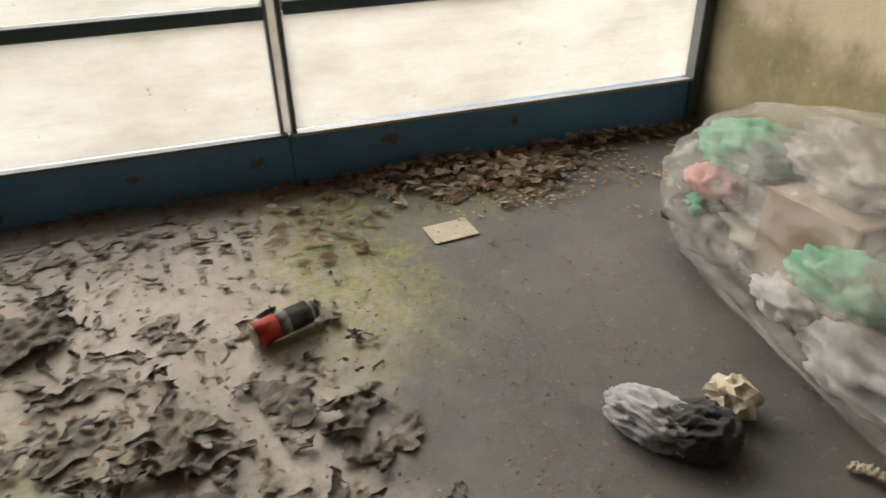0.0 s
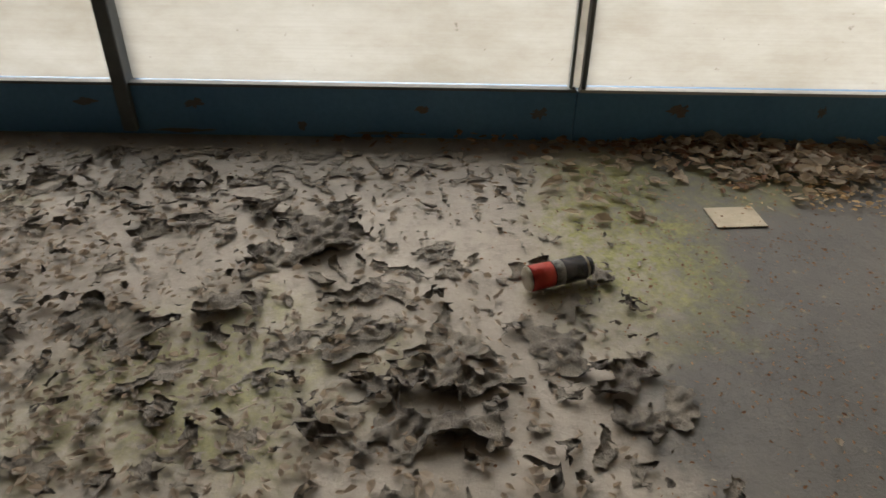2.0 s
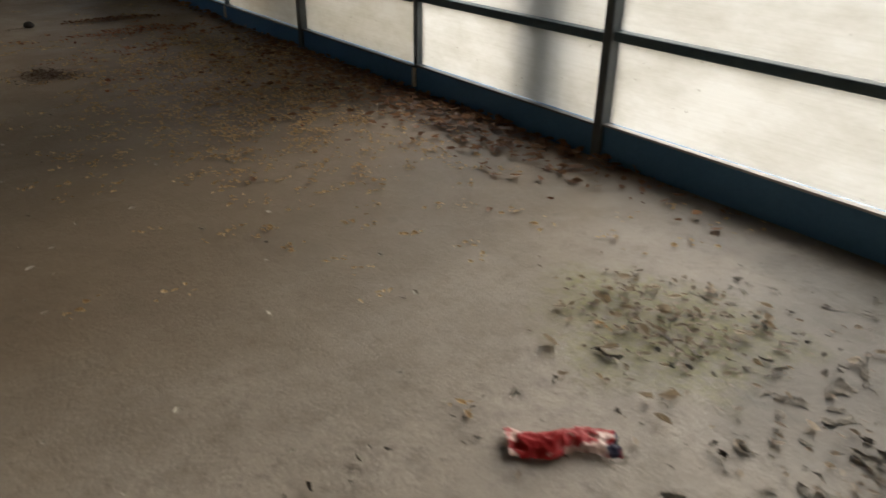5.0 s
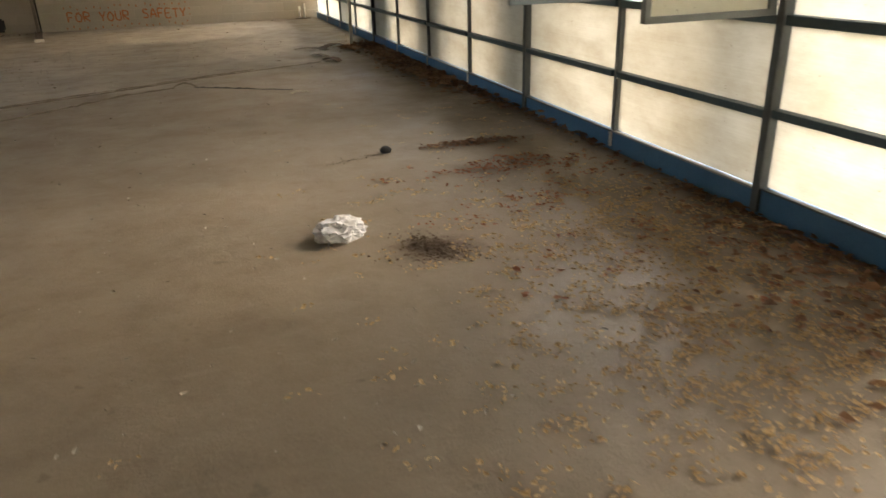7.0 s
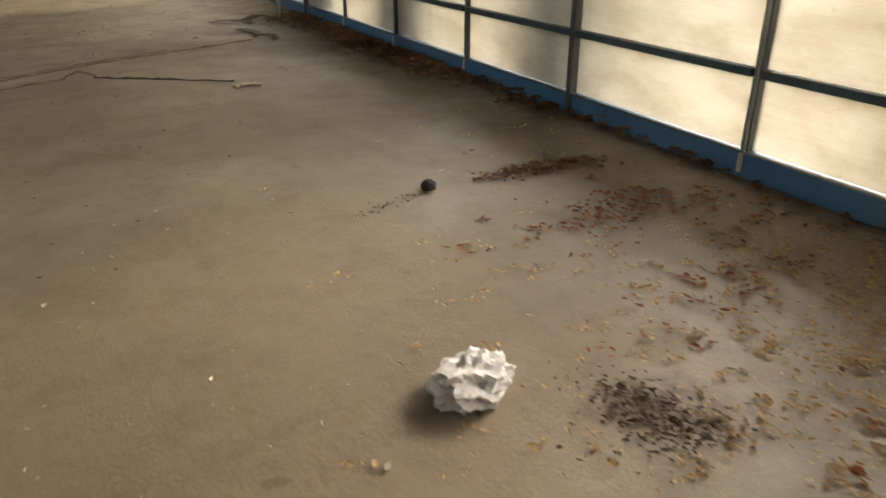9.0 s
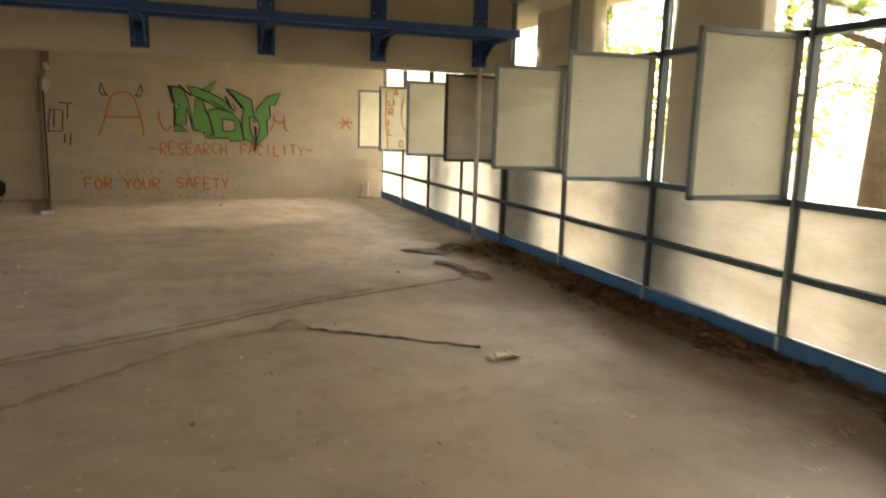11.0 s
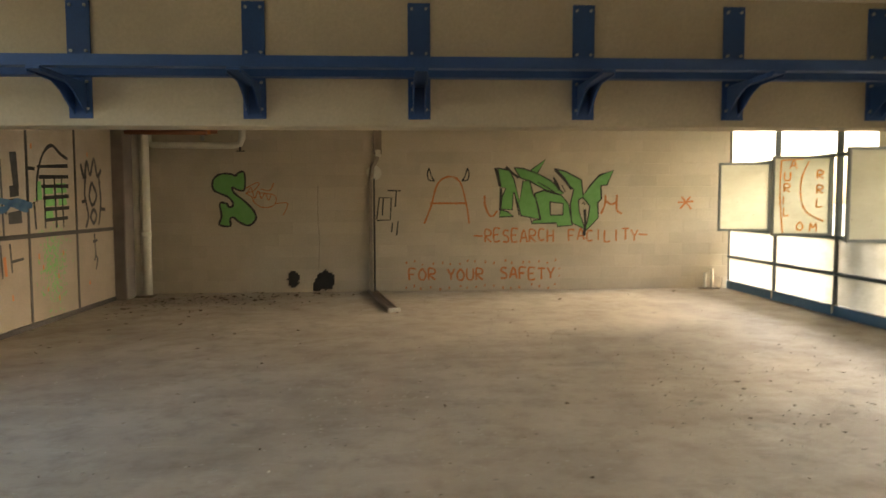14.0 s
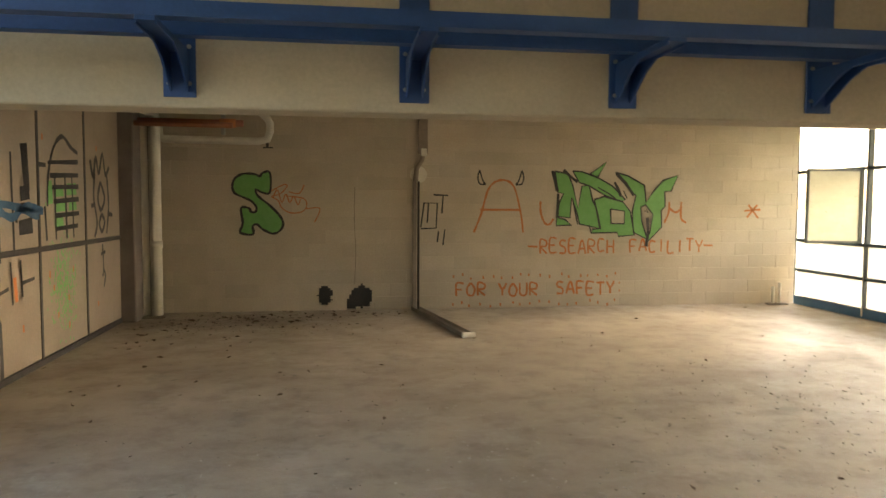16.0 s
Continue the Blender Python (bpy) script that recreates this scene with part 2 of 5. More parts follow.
BRACKETBLUE = plain("blue_steel_paint", (0.012, 0.055, 0.19), (0.02, 0.075, 0.23), 2.0, 0.5, 0.1, 40, 0.15)
FRAMEMETAL = plain("slate_window_metal", (0.09, 0.105, 0.115), (0.13, 0.142, 0.145), 5, 0.5, 0.2, 60, 0.15)
ALU = plain("dull_aluminium", (0.42, 0.42, 0.41), (0.33, 0.33, 0.32), 5, 0.45, 0.7, 60, 0.1)
PANE = frosted("cloudy_panel", (0.52, 0.52, 0.5), (0.36, 0.345, 0.3))
GRIMYDIMPANE = frosted("grimy_dimmed_panel", (0.43, 0.425, 0.4), (0.3, 0.28, 0.235))
SASHGLASS = frosted("frosted_sash_glass", (0.78, 0.78, 0.7), (0.66, 0.64, 0.54), 0.45)
GLASS = clear_glass("dusty_clear_glass")
RAILBLUE = plain("slate_blue_rail_paint", (0.055, 0.1, 0.13), (0.08, 0.12, 0.14), 5, 0.5, 0.1, 60, 0.15)
SASHFRAME = plain("pale_blue_grey_sash_paint", (0.26, 0.29, 0.3), (0.19, 0.215, 0.22), 5, 0.5)
BROWNGLASS = frosted("brown_dirty_glass", (0.42, 0.39, 0.34), (0.3, 0.275, 0.23), 0.6)
GLASSORANGE = frosted("orange_spray_on_glass", (0.95, 0.47, 0.14), (0.88, 0.38, 0.1), 0.45)
RUST = plain("rust", (0.15, 0.12, 0.1), (0.11, 0.13, 0.15), 12, 0.9, 0, 70, 0.4)
GALV = plain("cream_pipe_paint", (0.72, 0.68, 0.58), (0.6, 0.56, 0.47), 3, 0.45)
GREYPIPE = plain("grey_brown_pipe", (0.30, 0.24, 0.19), (0.22, 0.18, 0.14), 4, 0.6)
COPPER = plain("rusty_copper_pipe", (0.30, 0.11, 0.05), (0.22, 0.09, 0.045), 5, 0.5, 0.4)
CONCRETE = plain("beige_concrete", (0.68, 0.59, 0.45), (0.58, 0.5, 0.38), 1.5, 0.9, 0, 20, 0.4, 0.01)


# ---- mesh helpers ----
def box(bm, x0, x1, y0, y1, z0, z1, bevel=0.0):
    vs = [bm.verts.new((x, y, z)) for x in (x0, x1) for y in (y0, y1) for z in (z0, z1)]
    fs = [bm.faces.new([vs[i] for i in q]) for q in ((0, 1, 3, 2), (4, 6, 7, 5), (0, 4, 5, 1), (2, 3, 7, 6), (0, 2, 6, 4), (1, 5, 7, 3))]
    if bevel:
        es = {e for f in fs for e in f.edges}
        bmesh.ops.bevel(bm, geom=list(es), offset=bevel, segments=1, affect="EDGES")
    return bm


def boxed(x0, x1, y0, y1, z0, z1, bevel=0.0):
    return box(bmesh.new(), x0, x1, y0, y1, z0, z1, bevel)


def tube(bm, pts, r, n=12, r2=None):
    """A tube along points, ends capped."""
    pts = [Vector(p) for p in pts]
    rings = []
    for i, p in enumerate(pts):
        d = (pts[min(i + 1, len(pts) - 1)] - pts[max(i - 1, 0)]).normalized()
        u = d.orthogonal().normalized() if i == 0 else (rings_u - d * rings_u.dot(d)).normalized()
        rings_u = u
        v = d.cross(u)
        rr = r if r2 is None else r + (r2 - r) * i / (len(pts) - 1)
        rings.append([bm.verts.new(p + rr * (math.cos(a) * u + math.sin(a) * v)) for a in np.linspace(0, 2 * math.pi, n, False)])
    for a, b in zip(rings, rings[1:]):
        for j in range(n):
            bm.faces.new((a[j], a[(j + 1) % n], b[(j + 1) % n], b[j]))
    bm.faces.new(rings[0][::-1])
    bm.faces.new(rings[-1])
    return bm


def mesh_of(name, bm, material, smooth=False):
    me = bpy.data.meshes.new(name)
    bmesh.ops.recalc_face_normals(bm, faces=bm.faces[:])
    if smooth:
        for f in bm.faces:
            f.smooth = True
    bm.to_mesh(me)
    bm.free()
    me.materials.append(material)
    return me


def part(name, bm, material, parent, label="", smooth=False):
    ob = new(name, mesh_of(name, bm, material, smooth))
    ob.parent = parent
    return tagged(ob, label)


def thing(name, x, y, z, label, category, group="", kind="", rz=0):
    ob = new(name)
    ob.matrix_world = pose(x, y, z, 0, 0, rz)
    return tagged(ob, label, category, group, kind)


def solid(name, bm, material, label, category="", kind="structure", smooth=False, at=(0, 0, 0), rz=0, group=""):
    ob = new(name, mesh_of(name, bm, material, smooth))
    ob.matrix_world = pose(*at, 0, 0, rz)
    return tagged(ob, label, category, group, kind)


def sheet(name, verts, faces, material, smooth=False):
    me = bpy.data.meshes.new(name)
    me.from_pydata(verts, [], faces)
    me.materials.append(material)
    if smooth:
        me.shade_smooth()
    return me


def grid_hash(ix, iy, seed):
    h = (ix.astype(np.int64) * 374761393 + iy.astype(np.int64) * 668265263 + seed * 1442695041) & 0x7FFFFFFF
    h = ((h ^ (h >> 13)) * 1274126177) & 0x7FFFFFFF
    return ((h ^ (h >> 16)) & 0xFFFF) / 65535.0


def vnoise(x, y, seed=0):
    """Smooth value noise, 0..1, on arrays."""
    ix, iy = np.floor(x), np.floor(y)
    fx, fy = x - ix, y - iy
    fx, fy = fx * fx * (3 - 2 * fx), fy * fy * (3 - 2 * fy)
    a, b = grid_hash(ix, iy, seed), grid_hash(ix + 1, iy, seed)
    c, d = grid_hash(ix, iy + 1, seed), grid_hash(ix + 1, iy + 1, seed)
    return (a * (1 - fx) + b * fx) * (1 - fy) + (c * (1 - fx) + d * fx) * fy


def fbm(x, y, seed=0, octaves=4, gain=0.5):
    total, amp, norm = 0.0, 1.0, 0.0
    for o in range(octaves):
        total = total + amp * vnoise(x * 2 ** o + 17.3 * o, y * 2 ** o - 9.1 * o, seed + o)
        norm += amp
        amp *= gain
    return total / norm


# ---- the hall ----
WEST, NORTH, SOUTH, TOP = -10.6, 25.65, -0.25, 3.5
BAYS = [SOUTH + 0.02, 1.53] + [1.6 * k for k in range(2, 17)]
solid("floor", boxed(WEST - 0.3, 0.12, SOUTH - 0.3, NORTH + 0.3, -0.25, 0), FLOOR, "dusty worn concrete floor with grey remnants of covering", "floor")
solid("ceiling", boxed(WEST - 0.3, 0.12, SOUTH - 0.3, NORTH + 0.3, TOP, TOP + 0.25), CEILING, "dark grey-brown plaster ceiling", "ceiling")
solid("wall_south", boxed(WEST - 0.3, 0.12, SOUTH - 0.25, SOUTH, 0, TOP), MOULD, "cream wall with olive mould stains at its foot", "wall")


def block_wall():
    """End wall of painted blocks with two broken holes near the floor."""
    wall = thing("wall_north", -5.3, NORTH, 0, "cream painted concrete block wall covered in graffiti", "wall", kind="structure")
    part("backing", boxed(WEST - 0.3 + 5.3, 5.42, 0.14, 0.4, 0, TOP), DARKTRIM, wall)
    holes = ((-7.86, 0.22, 0.11, 0.15), (-7.3, 0.2, 0.17, 0.18), (-7.45, 0.09, 0.09, 0.1))
    meshes = {}

    def piece(w, h):
        key = (round(w, 3), round(h, 3))
        if key not in meshes:
            meshes[key] = mesh_of("block", boxed(-w / 2, w / 2, 0, 0.13, -h / 2, h / 2, 0.0045 if h > 0.1 else 0), BLOCKWALL)
        return meshes[key]

    rows, bw, bh = 17, 0.5, 0.2059
    rest = bmesh.new()
    for r in range(rows):
        x = WEST - (0.25 if r % 2 else 0)
        while x < 0.1:
            x0, x1 = max(x, WEST), min(x + bw, 0.0)
            if x1 - x0 > 0.03:
                cx, cz = (x0 + x1) / 2, (r + 0.5) * bh
                if any(abs(cx - hx) < 0.25 + hw and abs(cz - hz) < 0.1 + hh for hx, hz, hw, hh in holes):
                    nx, nz = max(1, round((x1 - x0) / 0.035)), 6
                    for i in range(nx):
                        for j in range(nz):
                            px, pz = x0 + (i + 0.5) * (x1 - x0) / nx, r * bh + (j + 0.5) * bh / nz
                            if all(((px - hx) / hw) ** 2 + ((pz - hz) / hh) ** 2 > 0.75 + 0.5 * random.random() for hx, hz, hw, hh in holes):
                                hw2, hh2 = (x1 - x0) / nx / 2, bh / nz / 2
                                box(rest, px + 5.3 - hw2, px + 5.3 + hw2, 0.001, 0.13, pz - hh2, pz + hh2)
                else:
                    ob = new("block", piece(x1 - x0, bh))
                    ob.parent = wall
                    ob.matrix_local = pose(cx + 5.3, random.uniform(-0.001, 0.001), cz)
            x += bw
    part("broken_blocks", rest, BLOCKWALL, wall)
    return wall


ORANGE = plain("orange_spray", (0.55, 0.17, 0.04), (0.48, 0.2, 0.08), 9, 0.7)


def curve_pts(pts, steps=6):
    if len(pts) < 3:
        return [Vector(p) for p in pts]
    out = []
    q = [pts[0], *pts, pts[-1]]
    for i in range(1, len(q) - 2):
        p0, p1, p2, p3 = (Vector(v) for v in q[i - 1:i + 3])
        for s in range(steps):
            t = s / steps
            out.append(0.5 * (2 * p1 + (p2 - p0) * t + (2 * p0 - 5 * p1 + 4 * p2 - p3) * t * t + (3 * p1 - p0 - 3 * p2 + p3) * t ** 3))
    return out + [Vector(pts[-1])]


def ribbons(strokes, width, rng, smooth=True):
    """Flat strokes in the (u, v) plane as (verts, faces)."""
    vs, fs = [], []
    for st in strokes:
        pts = curve_pts(st) if smooth else [Vector(p) for p in st]
        if len(pts) == 1:
            pts = [pts[0], pts[0] + Vector((width * 0.6, 0.0))]
        n = len(vs)
        for i, p in enumerate(pts):
            d = pts[min(i + 1, len(pts) - 1)] - pts[max(i - 1, 0)]
            d = d.normalized() if d.length > 1e-6 else Vector((1, 0))
            k = width * 0.5 * rng.uniform(0.75, 1.2)
            o = Vector((-d.y, d.x)) * k
            vs += [p + o, p - o]
        for i in range(len(pts) - 1):
            fs.append((n + 2 * i, n + 2 * i + 1, n + 2 * i + 3, n + 2 * i + 2))
    return vs, fs


LETTERS = {
    "A": [[(0, 0), (0.35, 1), (0.7, 0)], [(0.12, 0.35), (0.6, 0.38)]], "C": [[(0.65, 0.9), (0.2, 0.95), (0.05, 0.5), (0.2, 0.05), (0.65, 0.1)]],
    "E": [[(0.65, 1), (0.05, 1), (0.05, 0), (0.65, 0)], [(0.05, 0.5), (0.5, 0.52)]], "F": [[(0.65, 1), (0.05, 1), (0.05, 0)], [(0.05, 0.52), (0.5, 0.52)]],
    "H": [[(0.05, 0), (0.05, 1)], [(0.65, 0), (0.65, 1)], [(0.05, 0.5), (0.65, 0.52)]], "I": [[(0.3, 0), (0.3, 1)]], "L": [[(0.05, 1), (0.05, 0), (0.6, 0)]],
    "O": [[(0.35, 1), (0.05, 0.6), (0.1, 0.1), (0.5, 0), (0.68, 0.5), (0.35, 1)]], "R": [[(0.05, 0), (0.05, 1), (0.6, 0.9), (0.55, 0.55), (0.1, 0.48), (0.65, 0)]],
    "S": [[(0.62, 0.92), (0.2, 0.98), (0.1, 0.65), (0.55, 0.42), (0.55, 0.05), (0.05, 0.05)]], "T": [[(0, 1), (0.7, 1)], [(0.35, 1), (0.35, 0)]],
    "U": [[(0.05, 1), (0.08, 0.1), (0.6, 0.05), (0.65, 1)]], "Y": [[(0, 1), (0.35, 0.5), (0.68, 1)], [(0.35, 0.5), (0.33, 0)]], "M": [[(0, 0), (0.08, 1), (0.35, 0.45), (0.65, 1), (0.7, 0)]],
}


def window_bay(k):
    y0, y1 = BAYS[k], BAYS[k + 1]
    w = y1 - y0
    sill = 0.195 if k < 3 else max(0.14, 0.19 - 0.012 * (k - 2))
    opens = k >= 6
    win = thing(f"window_{k + 1}", 0, y0, 0, "cloudy window bay in dark metal frame over blue kick board" + (", its sash swung open" if opens else ""), "window", "window bays", "structure")
    part("kick_board", boxed(-0.035, 0.05, 0.0008, w - 0.0008, 0, sill, 0.004), KICKBLUE, win, "faded blue kick board with rust spots")
    part("kick_lip", boxed(-0.045, -0.012, 0.006, w - 0.006, sill + 0.001, sill + 0.012), FRAMEMETAL if k % 3 else ALU, win)
    thick = k % 4 == 0 or k in (2, 6)
    if thick:
        part("mullion", boxed(-0.06, 0.06, -0.027, 0.027, 0.02, 3.12, 0.004), FRAMEMETAL, win, "thick dark metal post")
    else:
        part("mullion", boxed(-0.04, 0.04, -0.03, -0.014, sill + 0.002, 3.12, 0.002), FRAMEMETAL, win)
        part("mullion", boxed(-0.03, 0.03, 0.018, 0.03, sill + 0.002, 3.12, 0.002), SASHFRAME, win)
        part("mullion_infill", boxed(0.0, 0.006, -0.0135, 0.0175, sill + 0.002, 3.12), PANE, win, "pale translucent strip between the posts")
        if k >= 5:
            part("mullion_foot", boxed(-0.052, -0.0365, -0.012, 0.016, 0.03, sill + 0.0005, 0.002), GALV, win, "white foot of the post")
    e = 0.03 if thick else 0.031
    mid = (0.66, 0.65, 0.635, 0.62, 0.605, 0.592)[k] if k < 6 else 0.58
    for name, z, h in (("mid_rail", mid, 0.045), ("sash_sill", 1.08, 0.05), ("transom", 2.2, 0.05), ("head_rail", 3.12, 0.05)):
        part(name, boxed(-0.055, 0.045, e, w - 0.037, z - h / 2, z + h / 2, 0.003), RAILBLUE, win)
    # bays 7-10 are grimier; 0-2 and 6 take the dark tint to dim daylight
    cloudy = PANE if k in (3, 4, 5) or k > 10 else GRIMYDIMPANE
    part("lower_pane", boxed(0, 0.006, e - 0.004, w - 0.03, sill + 0.014, mid - 0.024), cloudy, win)
    part("middle_pane", boxed(0, 0.006, e - 0.004, w - 0.03, mid + 0.024, 1.054), cloudy, win)
    for ob in win.children:
        if ob.name.startswith(("lower_pane", "middle_pane")):
            ob.visible_shadow = k >= 5
    g = part("upper_pane", boxed(0, 0.005, e - 0.004, w - 0.03, 2.226, 3.094), GLASS if opens else PANE, win)
    g.visible_shadow = not opens and k >= 5
    if opens:
        # half-width sash hinged on the post, standing square into the hall
        leaf = part("sash", bmesh.new(), DARKTRIM if k == 12 else SASHFRAME, win, "open sash with frosted glass")
        bm = bmesh.new()
        L, z0, z1, f = 0.82, 1.1, 2.19, 0.035
        ang = radians((92, 88, 94, 90, 86, 91, 94, 88, 84, 80)[k - 6])
        for a in ((0, L, z0, z0 + f), (0, L, z1 - f, z1), (0, f * 1.6, z0, z1), (L - f, L, z0, z1)):
            box(bm, a[0], a[1], -0.02, 0.02, a[2], a[3], 0.003)
        bm.to_mesh(leaf.data)
        bm.free()
        leaf.matrix_local = pose(-0.055, 0.05, 0, 0, 0, 90 + math.degrees(ang))
        part("sash_glass", boxed(0.05, L - 0.03, -0.004, 0.004, z0 + 0.03, z1 - 0.03), SASHGLASS if k != 12 else BROWNGLASS, leaf, "dirty frosted glass")
        if k == 14:
            marks = [[(0.33, 2.12), (0.42, 1.9), (0.43, 1.62), (0.34, 1.42), (0.12, 1.3)], [(0.7, 2.13), (0.71, 1.7), (0.68, 1.3), (0.66, 1.13)], [(0.7, 2.13), (0.4, 2.15)]]
            for ch, u, v in (("A", 0.48, 2.02), ("U", 0.56, 1.86), ("R", 0.56, 1.7), ("I", 0.6, 1.53), ("L", 0.56, 1.38), ("O", 0.38, 1.18), ("M", 0.2, 1.16), ("R", 0.12, 1.88), ("R", 0.12, 1.68), ("L", 0.12, 1.5)):
                marks += [[(u + 0.1 - 0.13 * x, v + 0.11 * y) for x, y in st] for st in LETTERS[ch]]
            vs, fs = ribbons(marks, 0.02, random.Random(4))
            for side in (-0.006, 0.006):
                g = new("graffiti_scrawl", sheet("graffiti_scrawl", [(p.x, side, p.y) for p in vs], fs, GLASSORANGE))
                g.parent = leaf
    else:
        part("sash_pane", boxed(0, 0.006, e - 0.004, w - 0.03, 1.106, 2.174), PANE, win).visible_shadow = k >= 5
    return win


for bay in range(16):
    window_bay(bay)
solid("bulkhead", boxed(-0.3, 0.12, SOUTH, NORTH, 3.15, TOP), BEAMPAINT, "boxed-in cream bulkhead over the windows", "bulkhead")


def partition():
    """West wall of tall cream panels with dark seams and a dark mid rail."""
    wall = thing("wall_west", WEST, 0, 0, "cream partition wall panels with dark seams and spray paint", "wall", kind="structure")
    part("backing", boxed(-0.3, -0.02, 19.15, NORTH + 0.3, 0, TOP), DARKTRIM, wall)
    low = mesh_of("panel", boxed(-0.02, 0.005, -0.64, 0.64, 0.07, 1.14, 0.003), PANELWALL)
    high = mesh_of("panel", boxed(-0.02, 0.005, -0.64, 0.64, 1.2, TOP - 0.02, 0.003), PANELWALL)
    y = 24.83 - 0.655
    while y > 19:
        for me in (low, high):
            ob = new("panel", me)
            ob.parent = wall
            ob.matrix_local = pose(0, y, 0)
        part("seam_strip", boxed(0.0055, 0.012, y - 0.68, y - 0.63, 0.07, TOP - 0.02), DARKTRIM, wall)
        y -= 1.31
    part("mid_rail", boxed(-0.02, 0.018, 19.15, 24.83, 1.145, 1.195, 0.003), DARKTRIM, wall)
    part("baseboard", boxed(-0.02, 0.02, 19.15, 24.83, 0.002, 0.065, 0.003), DARKTRIM, wall)
    return wall


def unseen_open_side():
    """West side of the long hall, unseen: low wall, posts, openings added for light."""
    wall = thing("wall_west_open", WEST, 0, 0, "unseen cream parapet wall with openings added to let in daylight", "wall", kind="structure")
    part("blind_wall", boxed(-0.3, 0, SOUTH - 0.3, 12.9, 0, 3.299), BEAMPAINT, wall)
    part("parapet", boxed(-0.3, 0, 12.91, 18.6, 0, 0.1), BEAMPAINT, wall)
    part("end_wall", boxed(-0.3, 0, 18.61, 19.14, 0, 3.299), BEAMPAINT, wall)
    part("lintel", boxed(-0.3, 0, SOUTH - 0.3, 19.14, 3.3, TOP), BEAMPAINT, wall)
    for i in range(2):
        y = 12.91 + i * 2.7
        part("post", boxed(-0.3, 0, y, y + 0.3, 0.101, 3.299, 0.01), BEAMPAINT, wall)
    return wall


def bracket_beam():
    """Deep beam across the hall."""
    beam = thing("beam", -5.3, 19.17, 2.22, "deep cream-painted concrete beam across the hall", "beam", kind="structure")
    part("web", boxed(WEST + 5.3, 5.29, 0, 0.32, 0.0, TOP - 2.22, 0.01), BEAMPAINT, beam)
    return beam


def bracket():
    b = thing("wall_bracket", 0, 0, 0, "blue steel wall bracket bolted to the cream beam", "bracket", "brackets along the beam")
    part("plate", boxed(-0.095, 0.095, -0.018, 0, 0, 0.97, 0.003), BRACKETBLUE, b)
    bm = bmesh.new()
    # curved gusset rising from the plate to the arm's tip
    prof = [(-0.018, 0.03), (-0.10, 0.08), (-0.26, 0.19), (-0.4, 0.245), (-0.76, 0.25), (-0.76, 0.265), (-0.018, 0.265)]
    for s in (-0.05, 0.05):
        for d in (-0.005, 0.005):
            bm.faces.new([bm.verts.new((s + d, y, z)) for y, z in prof])
    bmesh.ops.bridge_loops(bm, edges=[e for e in bm.edges if e.verts[0].co.x < 0])
    bmesh.ops.bridge_loops(bm, edges=[e for e in bm.edges if e.verts[0].co.x > 0 and e.is_boundary])
    part("gusset", bm, BRACKETBLUE, b)
    part("arm", boxed(-0.05, 0.05, -0.78, -0.018, 0.266, 0.29, 0.003), BRACKETBLUE, b)
    for z in (0.08, 0.3, 0.55, 0.92):
        for x in (-0.06, 0.06):
            bm = tube(bmesh.new(), [(x, -0.018, z), (x, -0.034, z)], 0.013, 6)
            part("bolt", bm, ALU, b, "bright bolt head")
    return b


block_wall()
partition()
unseen_open_side()
bracket_beam()
first = bracket()
first.matrix_world = pose(-8.58, 19.166, 2.28)
for bx in (-9.96, -7.16, -5.78, -4.37, -3.05, -1.75, -0.45):
    copy_thing(first, pose(bx, 19.166, 2.28))


def rail():
    r = thing("blue_rail", -5.2, 18.4, 2.571, "blue steel channel rail resting on the wall brackets", "rail")
    for name, (y0, y1, z0, z1) in {"web": (0.0, 0.014, 0.002, 0.085), "bottom_flange": (0.016, 0.1, 0.002, 0.016), "top_flange": (0.016, 0.1, 0.07, 0.085)}.items():
        part(name, boxed(-5.3, 4.95, y0, y1, z0, z1), BRACKETBLUE, r)
    part("back_channel", boxed(-5.3, 4.95, 0.4, 0.5, 0.002, 0.08, 0.004), BRACKETBLUE, r)
    return r


rail()
solid("cable", tube(bmesh.new(), [(WEST, 19.148, 3.38), (-5, 19.148, 3.34), (-0.6, 19.148, 3.31)], 0.017, 8), GALV, "thin pale cable run along the beam", "cable", "")
solid("prop_pole", tube(bmesh.new(), [(0, 0, 0), (0.01, 0, 2.27)], 0.03, 14), GALV, "slender pale steel pole under the end bracket", "pole", "", True, (-0.46, 19.12, 0))

# ---- outside ----
GROUND = plain("grassy_ground", (0.2, 0.19, 0.11), (0.28, 0.25, 0.17), 0.8, 0.95, 0, 8)
BARK = plain("bark", (0.13, 0.095, 0.065), (0.2, 0.15, 0.1), 4, 0.9, 0, 25, 0.6, 0.02)


def leaf_material(name, a, b):
    m, t, p = nodes_of(name)
    rnd = t.nodes.new("ShaderNodeNewGeometry").outputs["Random Per Island"]
    c = mixc(t, rnd, a, b)
    t.links.new(c, p.inputs["Base Color"])
    p.inputs["Roughness"].default_value = 0.5
    tr = t.nodes.new("ShaderNodeBsdfTranslucent")
    t.links.new(c, tr.inputs["Color"])
    mx = t.nodes.new("ShaderNodeMixShader")
    mx.inputs[0].default_value = 0.6
    t.links.new(p.outputs[0], mx.inputs[1])
    t.links.new(tr.outputs[0], mx.inputs[2])
    t.links.new(mx.outputs[0], t.nodes["Material Output"].inputs["Surface"])
    return m


